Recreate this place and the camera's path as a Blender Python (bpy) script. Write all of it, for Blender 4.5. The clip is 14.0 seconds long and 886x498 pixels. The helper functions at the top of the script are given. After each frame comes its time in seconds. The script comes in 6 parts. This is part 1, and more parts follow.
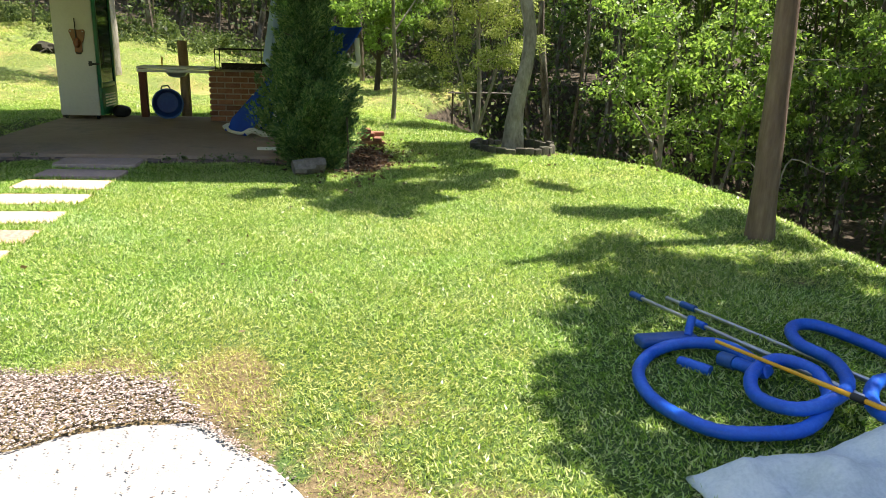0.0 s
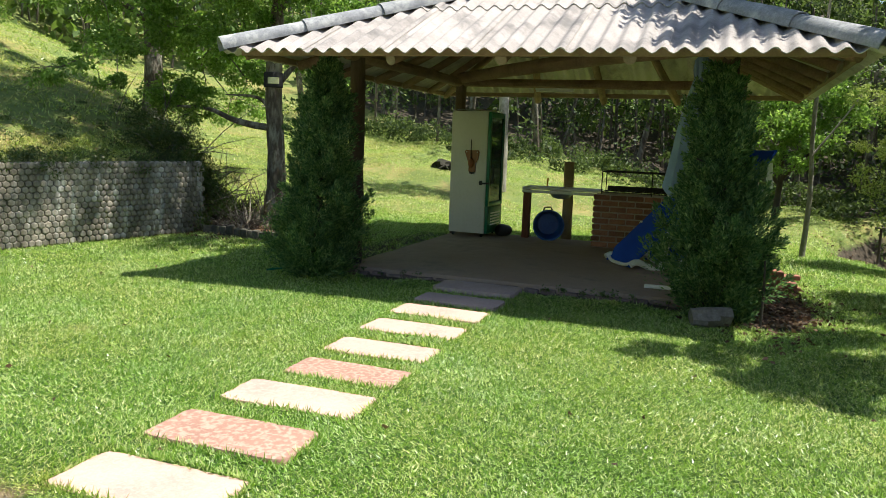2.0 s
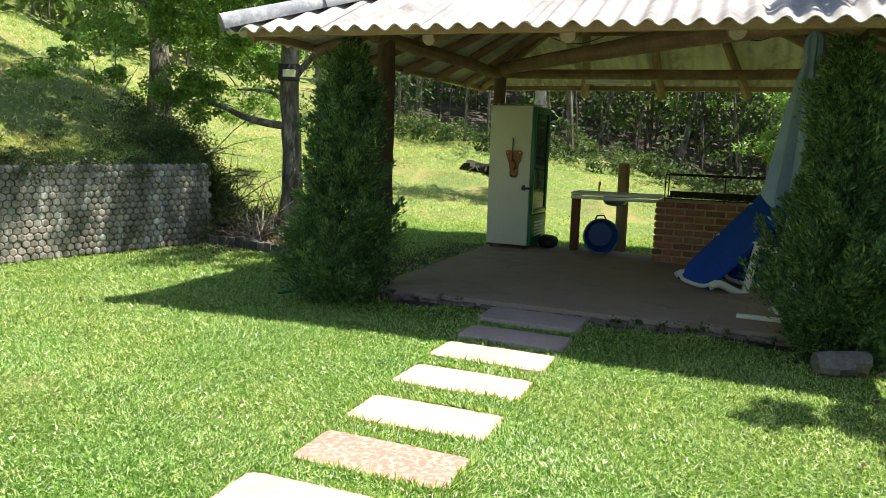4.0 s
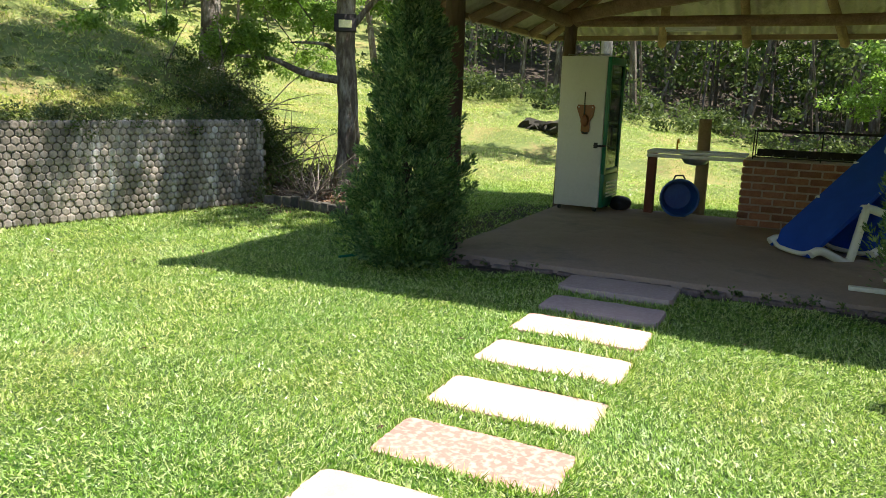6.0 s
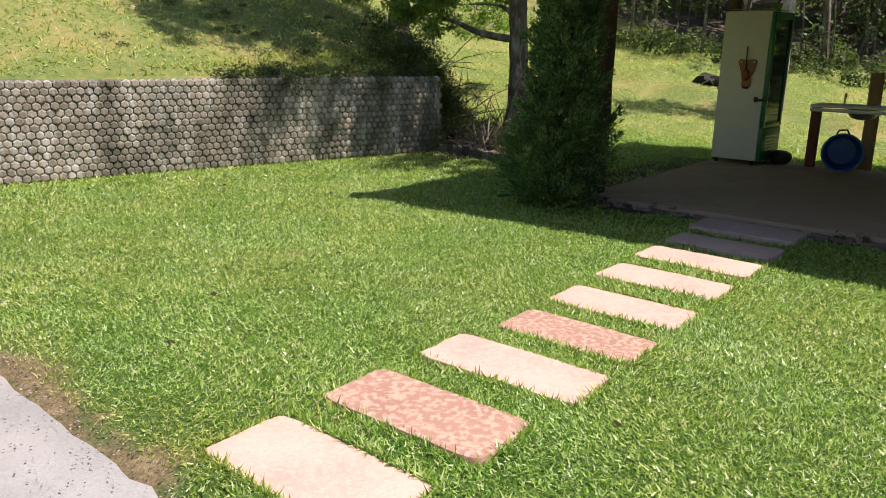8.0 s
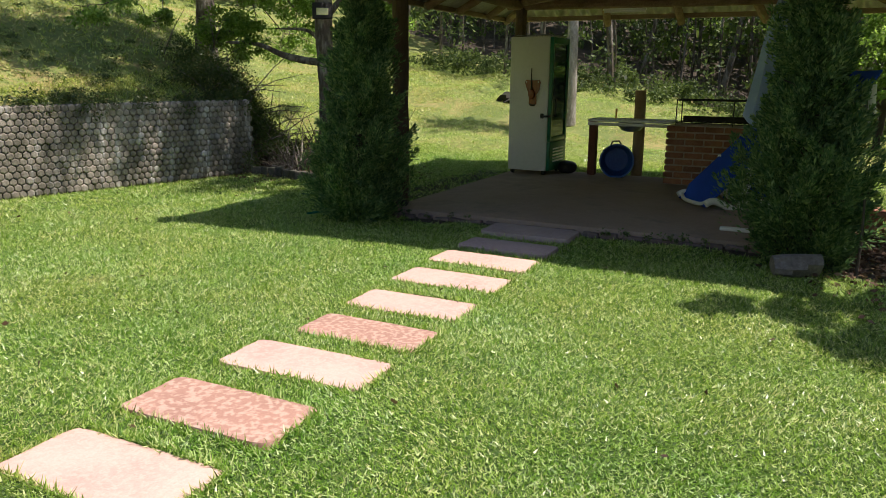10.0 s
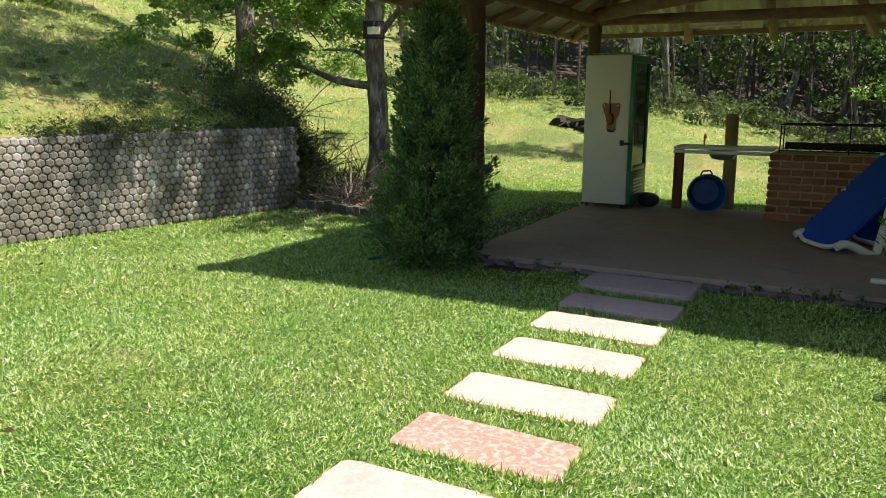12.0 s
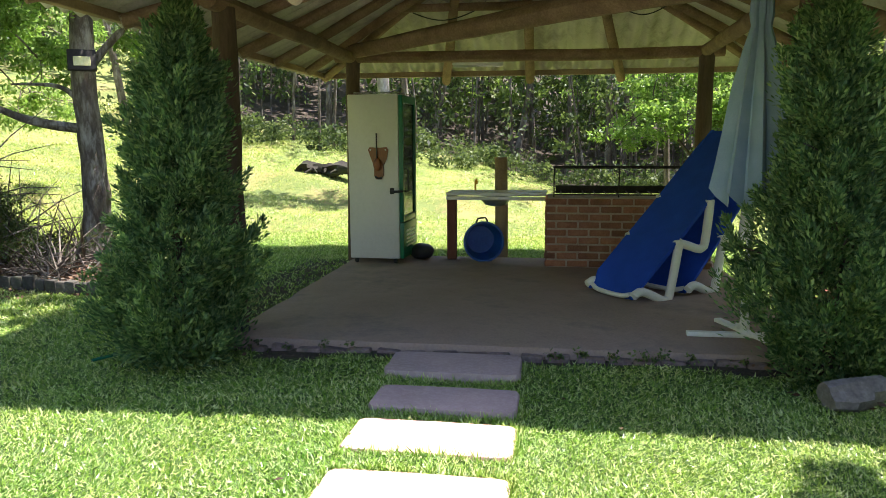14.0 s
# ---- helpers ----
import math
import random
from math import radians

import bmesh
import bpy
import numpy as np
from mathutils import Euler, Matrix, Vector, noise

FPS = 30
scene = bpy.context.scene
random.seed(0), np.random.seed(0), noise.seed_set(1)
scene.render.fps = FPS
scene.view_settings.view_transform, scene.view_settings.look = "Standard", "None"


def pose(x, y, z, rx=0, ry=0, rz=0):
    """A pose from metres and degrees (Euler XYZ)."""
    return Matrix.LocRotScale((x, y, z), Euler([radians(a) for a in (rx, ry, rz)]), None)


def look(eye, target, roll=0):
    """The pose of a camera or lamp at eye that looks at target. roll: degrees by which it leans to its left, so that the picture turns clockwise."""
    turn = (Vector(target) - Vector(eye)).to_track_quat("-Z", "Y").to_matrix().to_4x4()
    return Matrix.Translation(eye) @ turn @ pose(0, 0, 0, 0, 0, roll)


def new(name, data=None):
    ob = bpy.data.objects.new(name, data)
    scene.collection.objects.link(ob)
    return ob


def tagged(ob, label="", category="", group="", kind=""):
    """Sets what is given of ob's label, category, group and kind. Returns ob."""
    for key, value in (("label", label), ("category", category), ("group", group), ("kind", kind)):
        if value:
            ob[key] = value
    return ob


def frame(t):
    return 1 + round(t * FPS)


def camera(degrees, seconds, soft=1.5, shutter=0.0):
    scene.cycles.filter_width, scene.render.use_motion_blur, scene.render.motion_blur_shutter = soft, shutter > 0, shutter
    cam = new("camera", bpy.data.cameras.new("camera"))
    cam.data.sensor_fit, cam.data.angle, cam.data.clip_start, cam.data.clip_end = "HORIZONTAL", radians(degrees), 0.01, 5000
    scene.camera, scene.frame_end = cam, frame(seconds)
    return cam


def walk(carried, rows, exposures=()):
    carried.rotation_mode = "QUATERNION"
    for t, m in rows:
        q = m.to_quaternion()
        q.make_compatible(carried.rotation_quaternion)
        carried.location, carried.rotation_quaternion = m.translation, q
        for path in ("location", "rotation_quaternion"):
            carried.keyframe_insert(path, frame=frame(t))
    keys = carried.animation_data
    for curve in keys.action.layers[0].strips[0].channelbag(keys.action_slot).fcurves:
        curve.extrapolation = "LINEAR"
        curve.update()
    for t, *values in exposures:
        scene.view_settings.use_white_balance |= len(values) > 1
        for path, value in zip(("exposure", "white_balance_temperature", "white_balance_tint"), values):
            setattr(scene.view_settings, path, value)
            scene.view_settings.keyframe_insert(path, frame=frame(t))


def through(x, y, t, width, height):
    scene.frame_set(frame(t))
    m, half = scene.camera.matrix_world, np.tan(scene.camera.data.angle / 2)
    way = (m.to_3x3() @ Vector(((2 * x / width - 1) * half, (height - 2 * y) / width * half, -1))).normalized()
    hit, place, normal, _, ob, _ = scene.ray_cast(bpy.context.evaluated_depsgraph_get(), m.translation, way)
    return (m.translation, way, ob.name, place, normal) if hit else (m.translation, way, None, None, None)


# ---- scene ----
cam = camera(61.3, 14.0, soft=0.6)
EXPOSURE = [(0, 1.8, 6900, 12), (0.5, 1.45, 6650, 6), (1, 1.4, 6600, 5), (2, 1.2, 6450, 7), (3, 1.3, 6400, 6), (5.5, 1.75, 6350, 15), (6, 1.6, 6400, 16), (6.5, 1.32, 6600, 16), (7, 1.15, 6700, 18), (9.5, 0.8, 6650, 19), (10.5, 1.1, 6500, 14), (11, 1.2, 6450, 13), (12.5, 1.33, 6400, 16), (13.5, 1.8, 6200, 18), (14, 2.1, 6200, 22)]
PATH = [
    (0, (2.895, -9.051, 1.497), (3.116, -7.143, 0.94), 1.8),
    (0.5, (2.809, -8.713, 1.495), (2.74, -6.778, 0.994), 1.1),
    (1, (2.723, -8.389, 1.549), (2.57, -6.441, 1.124), 1.3),
    (1.5, (2.542, -8.091, 1.547), (2.011, -6.196, 1.189), 1.4),
    (2, (2.407, -7.778, 1.542), (1.703, -5.929, 1.248), 2.0),
    (2.5, (2.254, -7.465, 1.535), (1.505, -5.631, 1.259), 2.0),
    (3, (2.122, -7.154, 1.519), (1.34, -5.337, 1.221), 2.8),
    (5.5, (1.135, -6.039, 1.474), (0.437, -4.188, 1.179), -0.1),
    (6, (1.233, -6.128, 1.422), (0.379, -4.364, 1.022), 1.7),
    (6.5, (1.445, -6.29, 1.435), (0.384, -4.657, 0.978), 1.9),
    (7, (1.616, -6.482, 1.433), (0.372, -5.004, 0.915), 1.0),
    (9.5, (2.393, -7.122, 1.481), (1.307, -5.519, 0.981), -0.8),
    (10, (2.422, -7.04, 1.48), (1.545, -5.303, 1.018), 0.4),
    (10.5, (2.374, -6.891, 1.501), (1.594, -5.103, 1.064), 1.4),
    (11, (2.122, -6.738, 1.465), (1.308, -4.961, 1.041), 1.5),
    (11.5, (1.805, -6.506, 1.5), (0.959, -4.741, 1.091), 0.6),
    (12, (1.439, -6.241, 1.494), (0.491, -4.528, 1.087), -0.1),
    (12.5, (1.178, -6.021, 1.513), (0.329, -4.25, 1.136), -0.9),
    (13, (0.992, -5.673, 1.477), (0.311, -3.825, 1.129), -1.5),
    (13.5, (0.791, -5.429, 1.465), (0.239, -3.534, 1.143), -0.1),
    (14, (0.646, -5.147, 1.478), (0.349, -3.191, 1.183), -0.3),
]
walk(cam, [(t, look(eye, target, roll)) for t, eye, target, roll in PATH], EXPOSURE)

# ---- world, sun and exposure ----
SUN_DIR = Vector((0.94, 0.38, 2.4)).normalized()      # from the ground towards the sun
world = bpy.data.worlds.new("daylight")
scene.world = world
world.use_nodes = True
wn = world.node_tree
sky = wn.nodes.new("ShaderNodeTexSky")
sky.sky_type = "NISHITA"
sky.sun_disc = False
sky.sun_elevation = math.asin(SUN_DIR.z)
sky.sun_rotation = math.atan2(SUN_DIR.x, SUN_DIR.y)
wn.links.new(sky.outputs[0], wn.nodes["Background"].inputs[0])
wn.nodes["Background"].inputs[1].default_value = 0.085
sun_data = bpy.data.lights.new("sun", "SUN")
sun_data.energy = 3.7
sun_data.angle = radians(0.53)
sun_data.color = (1.0, 0.945, 0.86)
sun = new("sun", sun_data)
sun.matrix_world = look(SUN_DIR * 40, (0, 0, 0))


# ---- materials ----
def nodes_of(name):
    m = bpy.data.materials.new(name)
    m.use_nodes = True
    t = m.node_tree
    return m, t, t.nodes["Principled BSDF"]


def node(t, kind, **values):
    n = t.nodes.new(kind)
    for key, value in values.items():
        n.inputs[key.replace("_", " ")].default_value = value
    return n


def ramp(t, source, stops):
    r = t.nodes.new("ShaderNodeValToRGB")
    while len(r.color_ramp.elements) < len(stops):
        r.color_ramp.elements.new(0.5)
    for e, (pos, col) in zip(r.color_ramp.elements, stops):
        e.position, e.color = pos, (*col, 1)
    t.links.new(source, r.inputs[0])
    return r.outputs[0]


def mix(t, factor, a, b, mode="MIX"):
    n = t.nodes.new("ShaderNodeMix")
    n.data_type, n.blend_type = "RGBA", mode
    for value, slot in ((factor, 0), (a, 6), (b, 7)):
        if isinstance(value, (int, float)):
            n.inputs[slot].default_value = value
        elif isinstance(value, tuple):
            n.inputs[slot].default_value = (*value, 1)
        else:
            t.links.new(value, n.inputs[slot])
    return n.outputs[2]


def coords(t, stretch=(1, 1, 1), own=False):
    """World-sized coordinates; own: shifted piece by piece."""
    g = t.nodes.new("ShaderNodeTexCoord")
    out = g.outputs["Object"]
    if own:
        info = t.nodes.new("ShaderNodeObjectInfo")
        add = t.nodes.new("ShaderNodeVectorMath")
        add.operation = "MULTIPLY_ADD"
        add.inputs[1].default_value = (37, 53, 71)
        t.links.new(info.outputs["Random"], add.inputs[0])
        t.links.new(out, add.inputs[2])
        out = add.outputs[0]
    m = t.nodes.new("ShaderNodeMapping")
    m.inputs["Scale"].default_value = stretch
    t.links.new(out, m.inputs[0])
    return m.outputs[0]


def noise_of(t, vec, scale, detail=5.0, rough=0.6):
    n = node(t, "ShaderNodeTexNoise", Scale=scale, Detail=detail, Roughness=rough)
    t.links.new(vec, n.inputs["Vector"])
    return n.outputs[0]


def bump(t, b, height, strength, distance=0.01):
    n = node(t, "ShaderNodeBump", Strength=strength, Distance=distance)
    t.links.new(height, n.inputs["Height"])
    t.links.new(n.outputs[0], b.inputs["Normal"])


def surface(name, dark, mid, light, scale=3.0, fine=40.0, rough=0.8, relief=0.4, stretch=(1, 1, 1),
            metal=0.0, own=False, stain=None, depth=0.01, vary=0.0):
    """Two scales of variation, an optional stain colour, fine relief."""
    m, t, b = nodes_of(name)
    vec = coords(t, stretch, own)
    big, small = noise_of(t, vec, scale), noise_of(t, vec, fine, 6.0, 0.7)
    both = mix(t, 0.45, big, small)
    col = ramp(t, both, [(0.3, dark), (0.5, mid), (0.7, light)])
    if stain:
        mask = ramp(t, noise_of(t, vec, scale * 0.7 + 0.3, 7.0, 0.7), [(0.5, (0, 0, 0)), (0.66, (1, 1, 1))])
        col = mix(t, mask, col, stain)
    if vary:
        info = t.nodes.new("ShaderNodeObjectInfo")
        shade = ramp(t, info.outputs["Random"], [(0.0, (1 - vary,) * 3), (1.0, (1 + vary * 0.4,) * 3)])
        col = mix(t, 1.0, col, shade, "MULTIPLY")
    t.links.new(col, b.inputs["Base Color"])
    b.inputs["Roughness"].default_value = rough
    b.inputs["Metallic"].default_value = metal
    if relief:
        bump(t, b, small, relief, depth)
    return m


def leaf_material(name, dark, mid, light, through=0.4, rough=0.5, dry=None, glow=(0.25, 0.4, 0.03), patch_size=0.9):
    """Leaves: each island its own tone, light shining through."""
    m, t, b = nodes_of(name)
    geo = t.nodes.new("ShaderNodeNewGeometry")
    stops = [(0.0, dark), (0.5, mid), (0.93, light)]
    if dry:
        stops.append((0.97, dry))
    col = ramp(t, geo.outputs["Random Per Island"], stops)
    patch = ramp(t, noise_of(t, coords(t), patch_size, 3.0), [(0.35, (0.66, 0.72, 0.68)), (0.65, (1.14, 1.1, 0.95))])
    col = mix(t, 1.0, col, patch, "MULTIPLY")
    t.links.new(col, b.inputs["Base Color"])
    b.inputs["Roughness"].default_value = rough
    tr = t.nodes.new("ShaderNodeBsdfTranslucent")
    t.links.new(mix(t, 0.5, col, glow), tr.inputs[0])
    ms = t.nodes.new("ShaderNodeMixShader")
    ms.inputs[0].default_value = through
    t.links.new(b.outputs[0], ms.inputs[1])
    t.links.new(tr.outputs[0], ms.inputs[2])
    t.links.new(ms.outputs[0], t.nodes["Material Output"].inputs[0])
    return m


def grass_material(name):
    """Blade colour from the lawn's own dryness, a painted paling and each blade's chance."""
    m, t, b = nodes_of(name)
    geo = t.nodes.new("ShaderNodeNewGeometry")
    at = t.nodes.new("ShaderNodeAttribute")
    at.attribute_name = "dry"
    # Whitish blades stand in for sun glints, the darkest for gaps between blades.
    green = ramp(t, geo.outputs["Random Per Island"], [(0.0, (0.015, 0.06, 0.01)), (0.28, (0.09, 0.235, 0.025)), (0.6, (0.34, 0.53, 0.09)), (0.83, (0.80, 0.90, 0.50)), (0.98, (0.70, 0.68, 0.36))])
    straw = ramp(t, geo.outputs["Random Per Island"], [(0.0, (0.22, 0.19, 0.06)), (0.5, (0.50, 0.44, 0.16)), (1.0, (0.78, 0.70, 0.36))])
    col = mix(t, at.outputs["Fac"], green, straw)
    patch = ramp(t, noise_of(t, coords(t), 1.1, 4.0), [(0.3, (0.8, 0.94, 0.78)), (0.7, (1.18, 1.06, 0.95))])
    col = mix(t, 1.0, col, patch, "MULTIPLY")
    t.links.new(col, b.inputs["Base Color"])
    b.inputs["Roughness"].default_value = 0.32
    tr = t.nodes.new("ShaderNodeBsdfTranslucent")
    t.links.new(mix(t, 0.4, col, (0.5, 0.74, 0.09)), tr.inputs[0])
    ms = t.nodes.new("ShaderNodeMixShader")
    ms.inputs[0].default_value = 0.52
    t.links.new(b.outputs[0], ms.inputs[1])
    t.links.new(tr.outputs[0], ms.inputs[2])
    t.links.new(ms.outputs[0], t.nodes["Material Output"].inputs[0])
    return m


def ground_material(name):
    """Turf, leaf litter, dry soil and far pasture, by the sheet's own masks."""
    m, t, b = nodes_of(name)
    vec = coords(t)
    fine, mid, big = noise_of(t, vec, 60, 6, 0.75), noise_of(t, vec, 9, 6, 0.7), noise_of(t, vec, 0.8, 5)
    turf = ramp(t, fine, [(0.3, (0.014, 0.036, 0.007)), (0.5, (0.06, 0.115, 0.02)), (0.7, (0.19, 0.27, 0.06))])
    straw = ramp(t, mix(t, 0.5, fine, mid), [(0.35, (0.06, 0.045, 0.02)), (0.5, (0.17, 0.125, 0.06)), (0.65, (0.36, 0.28, 0.15))])
    soil = ramp(t, mix(t, 0.5, fine, mid), [(0.35, (0.014, 0.012, 0.008)), (0.5, (0.05, 0.038, 0.024)), (0.62, (0.14, 0.104, 0.066))])
    hill = ramp(t, mix(t, 0.5, mid, big), [(0.35, (0.08, 0.135, 0.028)), (0.5, (0.17, 0.205, 0.05)), (0.62, (0.31, 0.25, 0.09))])
    col = turf
    for attr, other in (("hill", hill), ("dry", straw), ("litter", soil)):
        at = t.nodes.new("ShaderNodeAttribute")
        at.attribute_name = attr
        edge = t.nodes.new("ShaderNodeMath")
        edge.operation = "MULTIPLY_ADD"
        t.links.new(mid, edge.inputs[0])
        edge.inputs[1].default_value = 0.9
        edge.inputs[2].default_value = -0.45
        sum_ = t.nodes.new("ShaderNodeMath")
        sum_.operation = "ADD"
        t.links.new(at.outputs["Fac"], sum_.inputs[0])
        t.links.new(edge.outputs[0], sum_.inputs[1])
        col = mix(t, ramp(t, sum_.outputs[0], [(0.38, (0, 0, 0)), (0.62, (1, 1, 1))]), col, other)
    t.links.new(col, b.inputs["Base Color"])
    b.inputs["Roughness"].default_value = 0.95
    bump(t, b, fine, 0.8, 0.02)
    return m


def terrazzo(name, base, chip, amount):
    m, t, b = nodes_of(name)
    vec = coords(t, own=True)
    wob = t.nodes.new("ShaderNodeVectorMath")
    wob.operation = "MULTIPLY_ADD"
    n = node(t, "ShaderNodeTexNoise", Scale=14.0)
    t.links.new(vec, n.inputs["Vector"])
    t.links.new(n.outputs["Color"], wob.inputs[0])
    wob.inputs[1].default_value = (0.03, 0.03, 0.03)
    t.links.new(vec, wob.inputs[2])
    blot = noise_of(t, wob.outputs[0], 32, 2.5, 0.5)
    big = ramp(t, noise_of(t, vec, 2.2, 6), [(0.3, tuple(c * 0.8 for c in base)), (0.7, tuple(c * 1.12 for c in base))])
    mask = ramp(t, blot, [(0.46, (0, 0, 0)), (0.6, (amount,) * 3)])
    grain = ramp(t, noise_of(t, vec, 90, 5, 0.7), [(0.3, (0.86,) * 3), (0.7, (1.06,) * 3)])
    t.links.new(mix(t, 1.0, mix(t, mask, big, chip), grain, "MULTIPLY"), b.inputs["Base Color"])
    b.inputs["Roughness"].default_value = 0.75
    bump(t, b, noise_of(t, vec, 130, 5, 0.7), 0.25, 0.004)
    return m


GROUND = ground_material("turf_and_soil")
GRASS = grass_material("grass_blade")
CONCRETE = surface("pavilion_concrete", (0.22, 0.16, 0.12), (0.32, 0.232, 0.175), (0.40, 0.30, 0.235), 1.2, 55, 0.85, 0.35, stain=(0.21, 0.165, 0.135))
DRIVE = surface("driveway_concrete", (0.22, 0.215, 0.21), (0.31, 0.305, 0.295), (0.41, 0.40, 0.39), 2.0, 70, 0.9, 0.7, stain=(0.36, 0.335, 0.31))
LOG = surface("weathered_log", (0.11, 0.065, 0.036), (0.24, 0.15, 0.085), (0.40, 0.27, 0.165), 4, 45, 0.85, 0.6, own=True)
LOG_END = surface("sawn_log_end", (0.2, 0.15, 0.105), (0.31, 0.24, 0.175), (0.42, 0.34, 0.26), 12, 60, 0.85, 0.3)
TIMBER = surface("sawn_timber", (0.20, 0.13, 0.075), (0.32, 0.22, 0.13), (0.42, 0.31, 0.19), 3, 40, 0.8, 0.3, own=True)
POST = surface("dark_post", (0.05, 0.033, 0.022), (0.10, 0.066, 0.044), (0.18, 0.12, 0.085), 3, 40, 0.8, 0.5, stretch=(1, 1, 0.2), own=True)
SHEET = surface("fibre_cement_sheet", (0.24, 0.215, 0.20), (0.39, 0.35, 0.325), (0.54, 0.49, 0.46), 2.2, 60, 0.9, 0.35, own=True, stain=(0.2, 0.185, 0.175), vary=0.12)
SHEET_UNDER = surface("sheet_underside", (0.44, 0.40, 0.33), (0.58, 0.54, 0.45), (0.68, 0.64, 0.55), 2.0, 50, 0.9, 0.3, own=True, stain=(0.33, 0.29, 0.23))
HIPCAP = surface("lichened_hip_cap", (0.14, 0.145, 0.15), (0.27, 0.275, 0.285), (0.42, 0.425, 0.43), 6, 50, 0.95, 0.5, own=True, stain=(0.5, 0.5, 0.48))
STONE_CREAM = terrazzo("cream_slab", (0.58, 0.37, 0.305), (0.65, 0.435, 0.36), 0.5)
STONE_RED = terrazzo("red_terrazzo_slab", (0.37, 0.205, 0.15), (0.56, 0.385, 0.295), 0.7)
STONE_DARK = terrazzo("mauve_slab", (0.40, 0.30, 0.275), (0.47, 0.375, 0.34), 0.4)


def block_material(name, dark, mid, light):
    """Weathered concrete with lime streaks that run down over the courses."""
    m, t, b = nodes_of(name)
    vec = coords(t, own=True)
    small = noise_of(t, vec, 50, 6, 0.7)
    col = ramp(t, mix(t, 0.45, noise_of(t, vec, 9), small), [(0.3, dark), (0.5, mid), (0.7, light)])
    info = t.nodes.new("ShaderNodeObjectInfo")
    geo = t.nodes.new("ShaderNodeNewGeometry")
    chance = mix(t, 0.5, info.outputs["Random"], geo.outputs["Random Per Island"])
    col = mix(t, 1.0, col, ramp(t, chance, [(0.15, (0.72,) * 3), (0.85, (1.42,) * 3)]), "MULTIPLY")
    place = t.nodes.new("ShaderNodeMapping")
    place.inputs["Scale"].default_value = (7.0, 7.0, 1.1)
    t.links.new(geo.outputs["Position"], place.inputs[0])
    streak = ramp(t, noise_of(t, place.outputs[0], 1.0, 6, 0.65), [(0.54, (0, 0, 0)), (0.63, (0.8,) * 3)])
    col = mix(t, streak, col, (0.6, 0.58, 0.53))
    place2 = t.nodes.new("ShaderNodeMapping")
    place2.inputs["Scale"].default_value = (2.5, 2.5, 0.7)
    place2.inputs["Location"].default_value = (7, 3, 2)
    t.links.new(geo.outputs["Position"], place2.inputs[0])
    grime = ramp(t, noise_of(t, place2.outputs[0], 1.0, 5, 0.6), [(0.43, (0, 0, 0)), (0.6, (0.75,) * 3)])
    col = mix(t, grime, col, (0.085, 0.078, 0.054))
    t.links.new(col, b.inputs["Base Color"])
    b.inputs["Roughness"].default_value = 0.95
    bump(t, b, small, 0.6, 0.01)
    return m


HEX = block_material("weathered_hexagon_block", (0.16, 0.135, 0.105), (0.31, 0.27, 0.215), (0.46, 0.41, 0.34))
HEX_PALE = block_material("pale_limed_block", (0.36, 0.335, 0.29), (0.48, 0.45, 0.40), (0.6, 0.57, 0.52))
MORTAR = surface("dark_mortar", (0.07, 0.062, 0.05), (0.14, 0.125, 0.10), (0.22, 0.20, 0.17), 8, 60, 0.95, 0.5)
BRICK = surface("red_brick", (0.19, 0.075, 0.045), (0.33, 0.145, 0.09), (0.45, 0.23, 0.155), 8, 60, 0.9, 0.5, own=True, vary=0.45)
OLD_BRICK = surface("mossy_old_brick", (0.10, 0.07, 0.06), (0.21, 0.15, 0.13), (0.32, 0.25, 0.22), 9, 50, 0.95, 0.6, own=True, stain=(0.10, 0.095, 0.07), vary=0.3)
BRICK_MORTAR = surface("brick_mortar", (0.3, 0.23, 0.18), (0.43, 0.34, 0.28), (0.54, 0.45, 0.38), 8, 60, 0.95, 0.5)
PALE_PAINT = surface("pale_enamel", (0.57, 0.57, 0.51), (0.66, 0.66, 0.60), (0.71, 0.71, 0.66), 1.2, 25, 0.4, 0.05)
GREEN_PAINT = surface("green_enamel", (0.0, 0.09, 0.045), (0.004, 0.14, 0.07), (0.01, 0.19, 0.10), 2, 30, 0.35, 0.05)
BLACK = surface("black_plastic", (0.01, 0.01, 0.01), (0.02, 0.02, 0.02), (0.035, 0.035, 0.035), 6, 60, 0.5, 0.15)
STEEL = surface("galvanised_steel", (0.35, 0.36, 0.38), (0.5, 0.51, 0.53), (0.62, 0.63, 0.65), 5, 60, 0.35, 0.1, metal=0.9)
IRON = surface("sooty_iron", (0.012, 0.011, 0.01), (0.03, 0.027, 0.024), (0.06, 0.05, 0.042), 6, 50, 0.7, 0.4, metal=0.4)
VARNISH = surface("varnished_wood", (0.13, 0.035, 0.01), (0.24, 0.075, 0.022), (0.34, 0.13, 0.045), 6, 50, 0.3, 0.2, stretch=(1, 1, 0.15))
REDPOST = surface("red_brown_post", (0.09, 0.03, 0.018), (0.16, 0.055, 0.034), (0.22, 0.085, 0.05), 5, 45, 0.8, 0.4, stretch=(1, 1, 0.3))
MARBLE = surface("pale_counter", (0.55, 0.55, 0.55), (0.68, 0.68, 0.68), (0.78, 0.78, 0.78), 4, 40, 0.4, 0.05)
BLUE_TUB = surface("blue_plastic", (0.004, 0.045, 0.20), (0.01, 0.075, 0.30), (0.03, 0.12, 0.40), 4, 30, 0.4, 0.1)
BLUE_CLOTH = surface("royal_blue_cloth", (0.0, 0.04, 0.32), (0.004, 0.06, 0.46), (0.01, 0.09, 0.56), 3, 180, 0.85, 0.2, depth=0.002)
